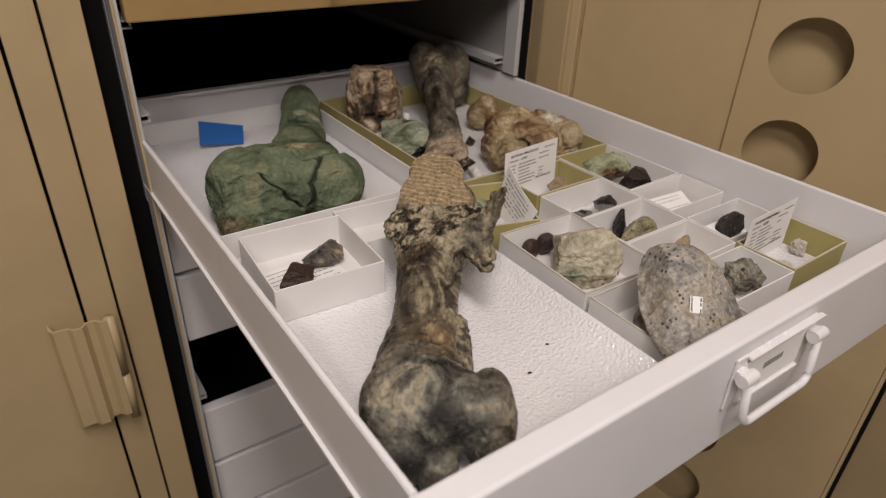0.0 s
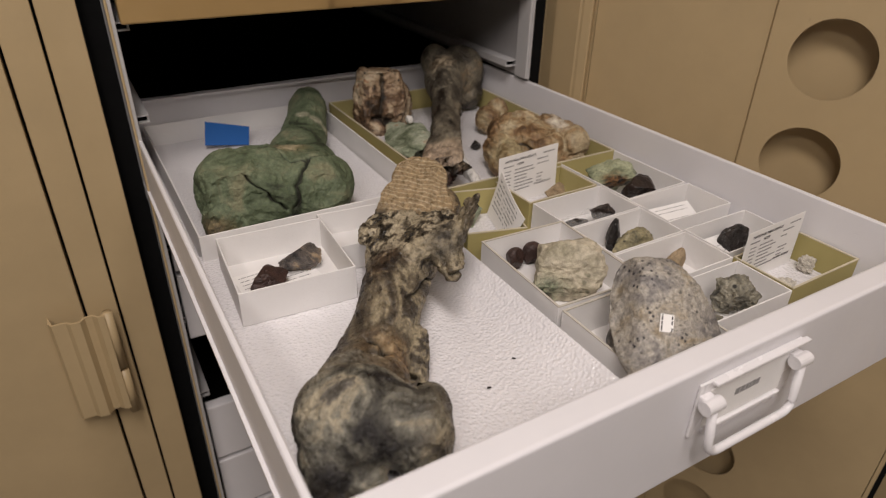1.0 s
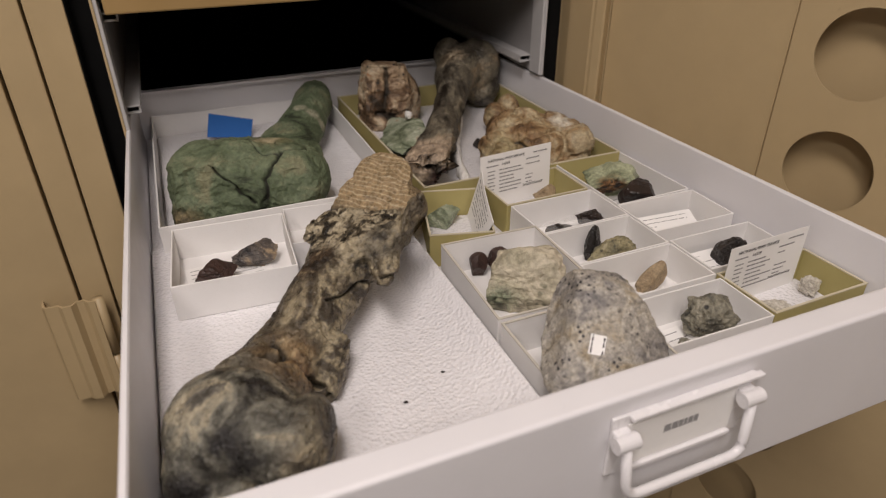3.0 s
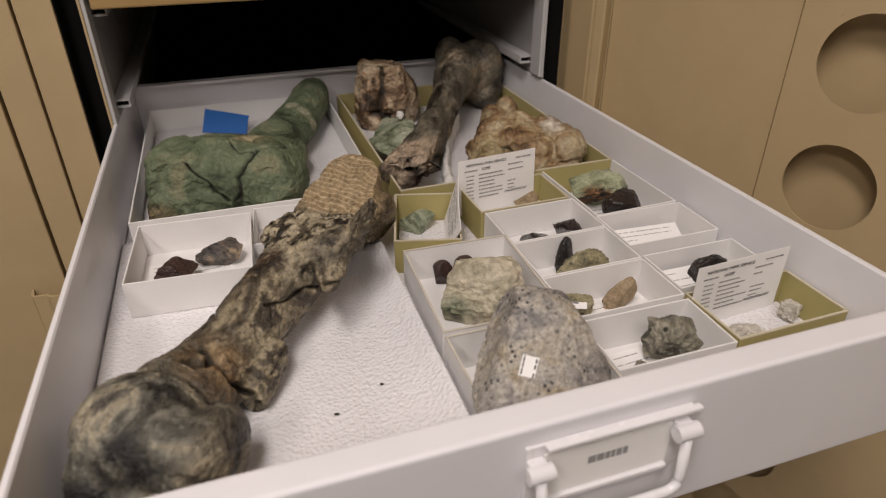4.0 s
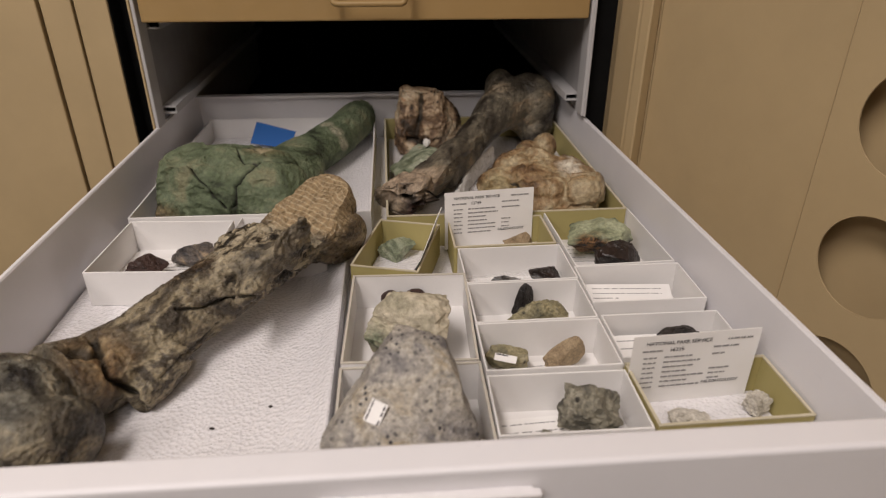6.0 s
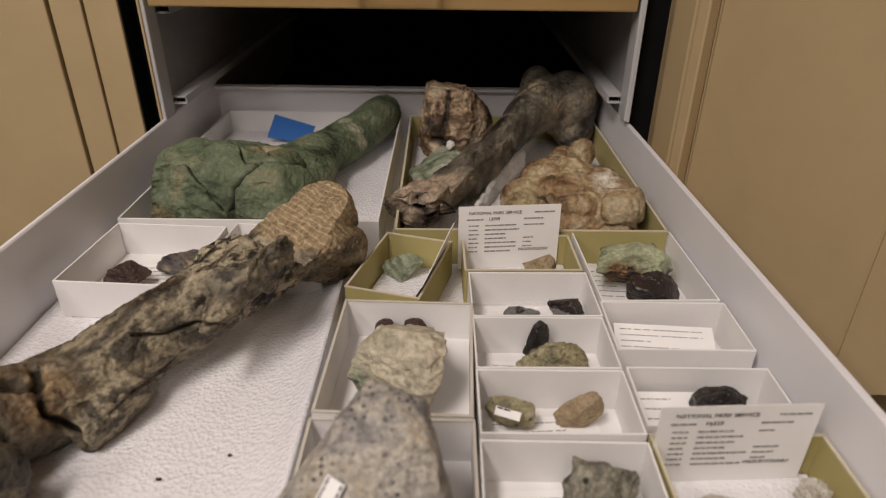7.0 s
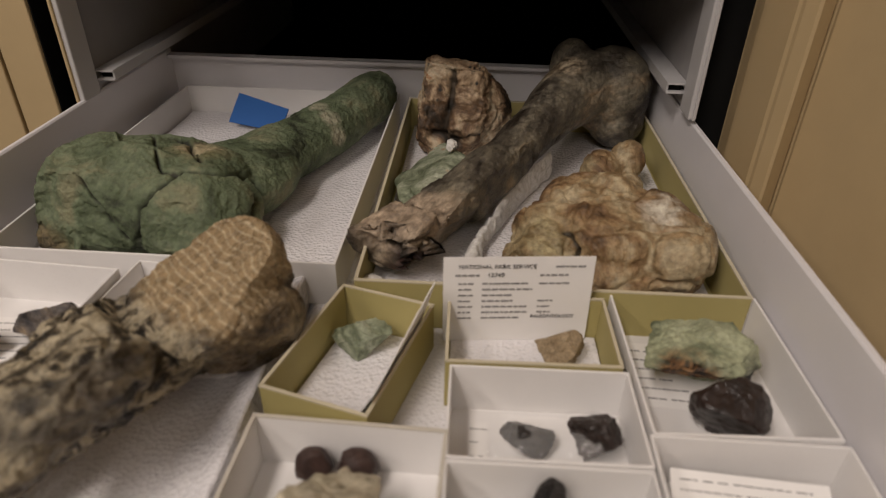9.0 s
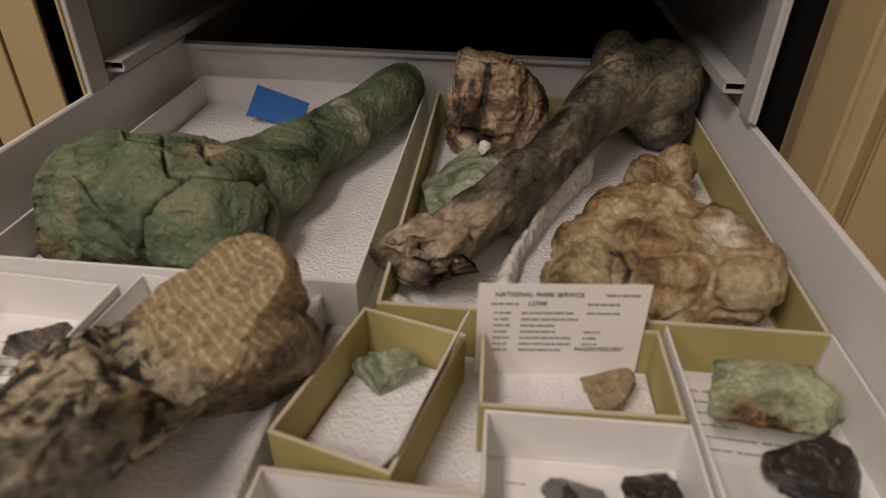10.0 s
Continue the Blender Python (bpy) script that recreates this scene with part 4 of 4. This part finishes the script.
limb(bm, [((-0.205, 0.180, 0.934), 0.036, 0.033), ((-0.188, 0.206, 0.927), 0.033, 0.030), ((-0.166, 0.233, 0.928), 0.029, 0.031), ((-0.143, 0.262, 0.934), 0.028, 0.031), ((-0.120, 0.292, 0.941), 0.031, 0.029),
          ((-0.098, 0.322, 0.948), 0.037, 0.027), ((-0.074, 0.354, 0.953), 0.043, 0.026), ((-0.052, 0.384, 0.957), 0.039, 0.028), ((-0.034, 0.408, 0.962), 0.031, 0.029), ((-0.020, 0.428, 0.968), 0.021, 0.024)], 24)
# knuckle end: a broad block, its low lobe, and the disc-like condyle with a hollow side
ball(bm, (-0.222, 0.152, 0.941), (0.043, 0.040, 0.034), (0, 0, -38), 4)
ball(bm, (-0.241, 0.144, 0.927), (0.024, 0.034, 0.028), (0, 0, -30), 4)
ball(bm, (-0.207, 0.136, 0.942), (0.040, 0.030, 0.028), (0, 0, -38), 4)
ball(bm, (-0.184, 0.122, 0.933), (0.020, 0.037, 0.035), (0, 6, -34), 4)
ball(bm, (-0.232, 0.116, 0.918), (0.016, 0.016, 0.017), (0, 0, 0), 3)
# broken corner of the shaft that reaches down to the foam
limb(bm, [((-0.138, 0.232, 0.924), 0.014, 0.018), ((-0.148, 0.206, 0.916), 0.013, 0.017), ((-0.156, 0.186, 0.910), 0.008, 0.011)], 12)
# flange of the upper end, raised towards a splintered fin
ball(bm, (-0.092, 0.318, 0.962), (0.050, 0.046, 0.015), (0, -24, -38), 4)
ball(bm, (-0.108, 0.360, 0.956), (0.020, 0.030, 0.013), (0, -10, -38), 4)
ball(bm, (-0.072, 0.288, 0.970), (0.018, 0.040, 0.014), (18, -30, -38), 4)
ball(bm, (-0.050, 0.292, 0.982), (0.007, 0.024, 0.022), (24, 8, -36), 4)
ball(bm, (-0.041, 0.292, 0.997), (0.0045, 0.009, 0.014), (10, 14, -36), 3)
ball(bm, (-0.080, 0.262, 0.962), (0.011, 0.022, 0.009), (20, -10, -38), 3)
# head: its underside and far corner
ball(bm, (-0.034, 0.378, 0.948), (0.028, 0.036, 0.026), (0, 0, -36), 4)
ball(bm, (-0.022, 0.386, 0.942), (0.024, 0.036, 0.026), (0, 0, -36), 4)
ball(bm, (-0.036, 0.406, 0.976), (0.030, 0.034, 0.026), (0, 0, -36), 4)
ball(bm, (-0.058, 0.388, 0.968), (0.030, 0.030, 0.022), (0, 0, -36), 4)
VIEW = (0.076, -0.111, 1.221)
BREAK = [(-0.173, 0.195, 0.968), (-0.173, 0.195, 0.949), (-0.176, 0.195, 0.928), (-0.163, 0.195, 0.915), (-0.157, 0.195, 0.886)]
PLATE_EDGE = [(-0.146, 0.260, 0.944), (-0.120, 0.260, 0.945), (-0.098, 0.260, 0.955), (-0.078, 0.260, 0.952)]
SHAFT_LINE = [(-0.167, 0.240, 0.885), (-0.143, 0.240, 0.910), (-0.120, 0.240, 0.926), (-0.100, 0.240, 0.946)]


def off_knuckle(p):
    """How rough the skin is: smooth on the knuckle end, rough on the shaft and the flare, smoother again on the head."""
    s = p[0] * 0.5 + p[1] * 0.87
    flare = math.exp(-((s - 0.245) / 0.032) ** 2)
    return 0.22 + 0.3 * min(1.0, max(0.0, (s - 0.075) / 0.05)) + 0.6 * flare - (0.36 if s > 0.312 else 0.0)


big_bone = fossil("big_bone", bm, GREY_BONE, (-0.20, 0.15, 0.9003), "large mottled grey and tan fossil limb bone lying on foam", voxel=0.0012, smooth=9,
                  amounts=((0.0022, 24, False), (0.0026, 42, "broken", off_knuckle), (0.0015, 120, True, off_knuckle), (0.0009, 300, True)), seed=1.0,
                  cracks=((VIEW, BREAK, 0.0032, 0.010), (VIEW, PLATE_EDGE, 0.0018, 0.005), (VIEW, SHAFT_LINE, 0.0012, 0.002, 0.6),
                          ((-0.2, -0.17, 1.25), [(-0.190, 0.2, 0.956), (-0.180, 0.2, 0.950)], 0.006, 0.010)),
                  cuts=(((-0.045, 0.392, 0.974), (-0.227, -0.375, 0.899), 0.0012, 0.060), ((-0.014, 0.436, 0.975), (0.60, 0.78, 0.1), 0.003, 0.05), ((-0.016, 0.362, 0.955), (0.68, -0.68, -0.25), 0.003, 0.045),
                        ((-0.163, 0.118, 0.93), (0.85, -0.5, 0.12), 0.002, 0.05), ((-0.205, 0.097, 0.93), (-0.3, -0.95, 0.1), 0.003, 0.045)),
                  split=(("distal_end", "mottled grey knuckle end with two rounded condyles", lambda p: p.x * 0.5 + p.y * 0.87 < 0.074),
                         ("bone_head", "tan upper end with pale wavy lines", lambda p: p.x * 0.55 + p.y * 0.83 > 0.272),
                         ("shaft", "dark mottled cracked shaft", None)))

# ---- the green bone ----
bm = bmesh.new()
limb(bm, [((-0.135, 0.585, 0.930), 0.050, 0.030), ((-0.10, 0.640, 0.928), 0.040, 0.028), ((-0.068, 0.700, 0.929), 0.034, 0.0285), ((-0.042, 0.755, 0.932), 0.031, 0.028), ((-0.022, 0.805, 0.937), 0.030, 0.029), ((-0.012, 0.834, 0.940), 0.024, 0.024)])
ball(bm, (-0.200, 0.553, 0.941), (0.046, 0.056, 0.046), (0, 0, -15), 4)
ball(bm, (-0.222, 0.520, 0.920), (0.026, 0.030, 0.024), (0, 0, 0), 4)
ball(bm, (-0.114, 0.531, 0.935), (0.052, 0.047, 0.0395), (0, 0, 10), 4)
ball(bm, (-0.155, 0.545, 0.930), (0.070, 0.040, 0.036), (0, 0, 0), 4)
ball(bm, (-0.170, 0.560, 0.950), (0.050, 0.042, 0.036), (0, 0, -10), 4)
ball(bm, (-0.155, 0.580, 0.938), (0.060, 0.045, 0.038), (0, 0, -20), 4)
ball(bm, (-0.128, 0.566, 0.942), (0.050, 0.048, 0.032), (0, 0, -10), 4)
ball(bm, (-0.168, 0.536, 0.933), (0.062, 0.040, 0.040), (0, 0, 0), 4)
ball(bm, (-0.098, 0.600, 0.930), (0.040, 0.056, 0.030), (0, 0, -28), 4)
VIEW = (0.107, 0.054, 1.195)
fossil("green_bone", bm, GREEN_BONE, (-0.13, 0.60, 0.8993), "large green stained fossil limb bone with cracks on white foam", voxel=0.0012, smooth=24,
       amounts=((0.0020, 26, False), (0.0007, 40, "broken"), (0.0009, 120, True), (0.0007, 350, True)), seed=2.0,
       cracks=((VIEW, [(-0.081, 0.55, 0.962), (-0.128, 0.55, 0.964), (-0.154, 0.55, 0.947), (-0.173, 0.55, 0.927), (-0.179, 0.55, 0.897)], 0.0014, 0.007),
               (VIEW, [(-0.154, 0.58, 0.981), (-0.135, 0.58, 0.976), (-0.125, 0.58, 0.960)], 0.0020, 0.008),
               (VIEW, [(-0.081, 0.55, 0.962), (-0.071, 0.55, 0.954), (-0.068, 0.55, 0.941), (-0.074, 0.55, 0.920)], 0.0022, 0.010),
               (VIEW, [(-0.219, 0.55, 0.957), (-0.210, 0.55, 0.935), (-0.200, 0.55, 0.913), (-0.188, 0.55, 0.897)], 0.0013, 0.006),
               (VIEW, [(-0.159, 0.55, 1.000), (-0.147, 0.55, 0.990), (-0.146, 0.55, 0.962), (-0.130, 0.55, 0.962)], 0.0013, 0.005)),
       cuts=(((-0.195, 0.56, 0.981), (-0.12, -0.12, 0.98), 0.004, 0.07), ((-0.243, 0.55, 0.94), (-0.97, -0.15, 0.2), 0.004, 0.08), ((-0.2, 0.506, 0.93), (-0.2, -0.95, 0.2), 0.004, 0.05), ((-0.112, 0.487, 0.93), (0.05, -0.95, 0.3), 0.002, 0.04), ((-0.15, 0.60, 0.968), (0.1, 0.2, 0.97), 0.003, 0.05)),
       split=(("shaft", "long green stained shaft with a pale ring", lambda p: p.y > 0.60), ("condyle", "smooth rounded green condyle", lambda p: p.x > -0.150 and p.y < 0.565), ("distal_lobe", "rough green lobe with cracks", None)))

# ---- the bones in the olive tray ----
bm = bmesh.new()
limb(bm, [((0.040, 0.482, 0.938), 0.034, 0.022), ((0.066, 0.523, 0.935), 0.034, 0.026), ((0.095, 0.570, 0.938), 0.027, 0.025), ((0.130, 0.628, 0.944), 0.023, 0.024), ((0.164, 0.690, 0.955), 0.023, 0.024), ((0.198, 0.755, 0.966), 0.033, 0.034), ((0.225, 0.795, 0.970), 0.038, 0.040)])
ball(bm, (0.252, 0.795, 0.962), (0.043, 0.038, 0.050), (0, 0, 0), 4)
ball(bm, (0.207, 0.800, 0.985), (0.024, 0.030, 0.030), (0, 0, 0), 4)
ball(bm, (0.262, 0.788, 0.930), (0.030, 0.030, 0.030), (0, 0, 0), 4)
VIEW = (0.109, 0.095, 1.189)
fossil("long_bone", bm, BROWN_BONE, (0.14, 0.66, 0.8993), "long brown and grey fossil limb bone with a broken hollow end", voxel=0.0017, smooth=18,
       amounts=((0.003, 24, False), (0.0010, 36, "broken"), (0.0006, 150, True), (0.0006, 400, True)), seed=3.0,
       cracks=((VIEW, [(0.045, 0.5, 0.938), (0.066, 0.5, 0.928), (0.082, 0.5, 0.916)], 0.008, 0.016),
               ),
       cuts=(((0.050, 0.492, 0.94), (-0.25, -0.95, -0.12), 0.004, 0.06), ((0.06, 0.52, 0.9585), (-0.15, -0.25, 0.95), 0.002, 0.06), ((0.085, 0.53, 0.925), (0.75, -0.45, -0.45), 0.003, 0.045),
             ((0.112, 0.560, 0.940), (0.86, -0.50, 0.10), 0.002, 0.10), ((0.105, 0.590, 0.9605), (-0.32, -0.10, 0.94), 0.002, 0.085)),
       split=(("bone_head", "swollen dark bone head", lambda p: p.y > 0.745), ("broken_end", "pale broken hollow end", lambda p: p.x * 0.5 + p.y * 0.87 < 0.535), ("shaft", "long brown shaft", None)))
bm = bmesh.new()
limb(bm, [((0.102, 0.498, 0.904), 0.006, 0.006), ((0.112, 0.545, 0.907), 0.005, 0.010), ((0.130, 0.594, 0.910), 0.004, 0.013), ((0.154, 0.646, 0.913), 0.0035, 0.015), ((0.182, 0.698, 0.915), 0.003, 0.016)])
ball(bm, (0.036, 0.476, 0.908), (0.013, 0.011, 0.012), (0, 0, 0), 3)
ball(bm, (0.052, 0.478, 0.904), (0.014, 0.010, 0.008), (0, 0, 0), 3)
fossil("plaster_cradle", bm, PLASTER, (0.12, 0.57, 0.8993), "white crumbled plaster cradle under the long brown bone", "plaster", voxel=0.0018, smooth=2,
       amounts=((0.003, 50, False), (0.002, 120, True)), seed=3.5)
bm = bmesh.new()
ball(bm, (0.160, 0.512, 0.918), (0.032, 0.034, 0.022), (0, 12, 0), 4)
ball(bm, (0.172, 0.535, 0.926), (0.034, 0.036, 0.028), (0, 0, 0), 4)
ball(bm, (0.206, 0.556, 0.938), (0.046, 0.040, 0.034), (0, 0, 0), 4)
ball(bm, (0.258, 0.516, 0.928), (0.037, 0.042, 0.034), (0, 0, 0), 4)
ball(bm, (0.222, 0.526, 0.932), (0.052, 0.040, 0.034), (0, 6, 0), 4)
ball(bm, (0.212, 0.500, 0.915), (0.044, 0.030, 0.020), (0, 0, 0), 4)
ball(bm, (0.244, 0.545, 0.940), (0.034, 0.032, 0.026), (0, 0, 0), 4)
fossil("ochre_bone", bm, ORANGE_BONE, (0.21, 0.53, 0.8993), "lumpy ochre and white fossil bone end in an olive tray", voxel=0.0015, smooth=7,
       amounts=((0.005, 26, False), (0.0034, 24, "broken"), (0.0012, 120, True), (0.0008, 350, True)), seed=4.0,
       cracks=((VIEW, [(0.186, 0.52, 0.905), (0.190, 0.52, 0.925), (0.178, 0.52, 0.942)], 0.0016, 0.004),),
       cuts=(((0.205, 0.55, 0.966), (-0.12, -0.18, 0.97), 0.003, 0.05), ((0.160, 0.484, 0.915), (-0.3, -0.9, 0.3), 0.003, 0.035)),
       split=(("knuckle", "smooth orange and white rounded knuckle", lambda p: p.x > 0.222), ("broken_lobe", "crumbled ochre lobe", None)))
bm = bmesh.new()
ball(bm, (0.078, 0.755, 0.950), (0.046, 0.036, 0.064), (0, 0, 0), 4)
ball(bm, (0.110, 0.772, 0.938), (0.034, 0.034, 0.048), (0, -8, 0), 4)
ball(bm, (0.055, 0.742, 0.985), (0.014, 0.013, 0.013), (0, 0, 0), 3)
ball(bm, (0.080, 0.755, 0.920), (0.038, 0.030, 0.024), (0, 0, 0), 4)
fossil("bone_end", bm, BONE_END, (0.08, 0.76, 0.8993), "triangular orange and brown broken bone end", voxel=0.0018, smooth=3,
       amounts=((0.004, 30, False), (0.002, 34, "broken"), (0.0012, 150, True), (0.0008, 400, True)), seed=5.0,
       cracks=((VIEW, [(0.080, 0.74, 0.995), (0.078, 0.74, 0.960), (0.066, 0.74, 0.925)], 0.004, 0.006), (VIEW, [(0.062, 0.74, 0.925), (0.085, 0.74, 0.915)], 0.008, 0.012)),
       cuts=(((0.075, 0.734, 0.95), (-0.18, -0.95, 0.22), 0.003, 0.09), ((0.045, 0.75, 0.95), (-0.97, -0.1, 0.15), 0.003, 0.08), ((0.08, 0.75, 0.996), (0.1, 0, 0.99), 0.004, 0.07)),
       split=(("broken_face", "pale orange broken face", lambda p: p.y < 0.743), ("bone_body", "rounded brown bone skin", None)))
rock("green_slab", 0.031, 0.112, 0.578, 0.716, 0.8993, 0.944, GREENST, "flat pale green stone slab with plaster flecks", "rock", 6, 9, 0.12)
rock("plaster_fleck", 0.078, 0.089, 0.652, 0.668, 0.9400, 0.953, PLASTER, "white plaster fleck on a green slab", "plaster", 61, 6, 0.2, sub=3)
rock("dark_crumb", 0.166, 0.184, 0.610, 0.626, 0.8993, 0.912, DARK, "small dark bone crumb on white foam", "fossil", 62, 8, 0.2, sub=4)
bm = bmesh.new()
ball(bm, (0.228, 0.668, 0.922), (0.020, 0.022, 0.022), (0, 0, 0), 4)
ball(bm, (0.256, 0.682, 0.930), (0.018, 0.020, 0.020), (0, 0, 0), 4)
ball(bm, (0.252, 0.652, 0.914), (0.016, 0.018, 0.015), (0, 0, 0), 4)
fossil("brown_lump", bm, ORANGE_BONE, (0.24, 0.67, 0.8993), "small lumpy brown fossil piece in an olive tray", voxel=0.0015, smooth=3, amounts=((0.002, 40, False), (0.0015, 50, "broken"), (0.0008, 250, True)), seed=7.0)

# ---- single specimens in the small trays ----
TB = 0.8952
rock("beige_stone", 0.007, 0.080, 0.220, 0.304, TB, 0.957, BEIGE, "large blocky beige stone in a white tray", seed=11, cuts=8, rough=0.12, rz=10)
rock("dark_pebble", 0.021, 0.041, 0.3065, 0.324, TB, 0.921, MAROON, "small rounded dark pebble behind a beige stone", seed=12, rough=0.05, chip=0.9)
rock("dark_pebble", 0.042, 0.065, 0.3065, 0.3245, TB, 0.921, MAROON, "small rounded dark pebble behind a beige stone", seed=13, rough=0.05, chip=0.9)
rock("dark_stone", 0.129, 0.161, 0.333, 0.358, TB, 0.914, DARK, "small grey-black stone in clear film", seed=14)
rock("black_stone", 0.166, 0.199, 0.333, 0.362, TB, 0.924, BLACKST, "small shiny black stone in clear film", seed=15, rough=0.16)
rock("mottled_stone", 0.123, 0.198, 0.256, 0.2905, TB, 0.929, MOTTLED, "pointed mottled yellow-grey stone on a paper label", seed=16, rough=0.16, cuts=10, chip=0.7, peak=0.06)
rock("ribbed_chip", 0.136, 0.164, 0.2860, 0.304, TB, 0.935, DARK, "dark ribbed stone chip behind a mottled stone", seed=47, cuts=10, chip=0.6, peak=0.1)
chip = rock("chip", 0.106, 0.141, 0.214, 0.238, TB, 0.920, MOTTLED, "small grey-brown chip with a tiny white label", seed=17)
rock("chip", 0.148, 0.190, 0.218, 0.234, TB, 0.925, TANST, "small tan brown fan-shaped chip on a paper label", seed=18, cuts=5, chip=0.8, rough=0.07, peak=0.28)
rock("fibrous_stone", 0.148, 0.193, 0.128, 0.166, TB, 0.938, STREAK, "small fibrous grey stone on a paper label", seed=19, rough=0.2)
rock("crumb", 0.133, 0.146, 0.134, 0.146, TB, 0.908, STREAK, "tiny grey stone crumb", seed=20)
rock("green_stone", 0.217, 0.292, 0.385, 0.440, TB, 0.938, LAYERED, "layered pale green and brown stone on a paper label", seed=21, rough=0.16)
rock("black_stone", 0.239, 0.287, 0.347, 0.386, TB, 0.936, BLACKST, "faceted glossy black stone in a white tray", seed=22, cuts=9, rough=0.07, chip=0.5)
rock("dark_chip", 0.250, 0.290, 0.214, 0.238, TB, 0.930, DARK, "angular dark chip on a paper label", seed=23, cuts=6)
rock("shell_flake", 0.229, 0.261, 0.138, 0.158, 0.8982, 0.910, SHELL, "pale broken shell flake in an olive tray", "shell", 24, 6, 0.25)
rock("shell_flake", 0.291, 0.312, 0.148, 0.168, 0.8982, 0.917, SHELL, "pale curled shell flake in an olive tray", "shell", 25, 6, 0.25)
rock("pale_green_stone", 0.016, 0.058, 0.408, 0.436, 0.8982, 0.922, GREENST, "small pale green stone in an olive tray", seed=26)
rock("tan_chip", 0.152, 0.186, 0.408, 0.430, 0.8982, 0.922, TANST, "small tan chip in front of a printed card", seed=27)
rock("dark_fossil", -0.233, -0.192, 0.372, 0.404, 0.9030, 0.927, MAROON, "small dark red-brown fossil piece on a label", "fossil", 28)
rock("grey_fossil", -0.196, -0.149, 0.398, 0.430, 0.9030, 0.928, GREYBROWN, "small grey and brown fossil piece on a label", "fossil", 29)

bm = bmesh.new()
limb(bm, [((0.034, 0.082, 0.912), 0.030, 0.013), ((0.036, 0.094, 0.922), 0.047, 0.019), ((0.036, 0.112, 0.938), 0.051, 0.022), ((0.037, 0.130, 0.953), 0.049, 0.022), ((0.042, 0.144, 0.965), 0.041, 0.020), ((0.047, 0.155, 0.974), 0.031, 0.018), ((0.051, 0.163, 0.981), 0.020, 0.011)], 24)
ball(bm, (0.038, 0.128, 0.917), (0.040, 0.038, 0.022), (0, 0, 0), 4)
pale = fossil("pale_bone", bm, PALE_BONE, (0.038, 0.13, 0.8952), "rounded triangular pale grey pitted bone plate with a tiny label", voxel=0.0014, smooth=10,
              amounts=((0.0025, 30, False), (0.0007, 110, True), (0.0006, 300, True)), seed=6.0,
              cuts=(((0.008, 0.142, 0.955), (-0.80, 0.25, 0.55), 0.003, 0.05), ((0.056, 0.166, 0.988), (0.2, 0.55, 0.8), 0.003, 0.03), ((0.078, 0.125, 0.955), (0.92, 0.1, 0.3), 0.003, 0.05)),
              split=(("neck", "narrow broken upper end", lambda p: p.z > 0.974), ("plate", "domed pitted bone plate", None)))
stick_label(pale.children[1], (0.022, 0.112, 0.957), 0.014, 0.011, 78, "tiny white printed label stuck on a bone fragment", 2, pale.location)
stick_label(chip, (0.121, 0.214, 0.917), 0.018, 0.006, 0, "tiny white printed label stuck on a chip", 1)
tag = holder("blue_tag", (-0.150, 0.795, 0.8993), "blue plastic tag leaning behind the green bone", "tag")
bm = extrude_profile([(-0.036, -0.002), (0.026, -0.012), (0.034, 0.016), (-0.027, 0.034)], "y", -0.0008, 0.0008)
bmesh.ops.rotate(bm, cent=(0, 0, 0), matrix=Matrix.Rotation(radians(-40), 3, "X"), verts=bm.verts)
bmesh.ops.translate(bm, vec=(0, 0, 0.0105), verts=bm.verts)
part("tag_sheet", bm, BLUE, tag)

# clear bag round two dark stones
bm = bmesh.new()
nx, ny = 26, 16
grid = [[None] * (ny + 1) for _ in range(nx + 1)]
for i in range(nx + 1):
    for j in range(ny + 1):
        x, y = 0.112 + 0.088 * i / nx, 0.325 + 0.046 * j / ny
        lift = 0.010 + 0.011 * math.exp(-((x - 0.183) / 0.020) ** 2) + 0.006 * math.exp(-((x - 0.146) / 0.018) ** 2)
        lift *= math.sin(math.pi * j / ny) ** 0.5
        z = 0.8962 + max(0.0, lift) + 0.0025 * abs(noise.noise(Vector((x * 90, y * 90, 3)))) + 0.0012 * abs(noise.noise(Vector((x * 260, y * 260, 5))))
        grid[i][j] = bm.verts.new((x - 0.156, y - 0.348, z - 0.8962))
for i in range(nx):
    for j in range(ny):
        bm.faces.new((grid[i][j], grid[i + 1][j], grid[i + 1][j + 1], grid[i][j + 1]))
bag = tagged(finish("clear_bag", bm, FILM, None, False, (0.156, 0.348, 0.8962)), "crumpled clear plastic bag over two dark stones", "plastic bag")
bag.visible_shadow = False

# specks on the foam
for k, (x, y) in enumerate(((-0.100, 0.168), (-0.061, 0.188))):
    rock("speck", x - 0.002, x + 0.002, y - 0.0015, y + 0.0015, 0.9003, 0.9018, DARK, "tiny dark crumb on white foam", "crumb", 70 + k, 6, 0.2, sub=2, group="crumbs")
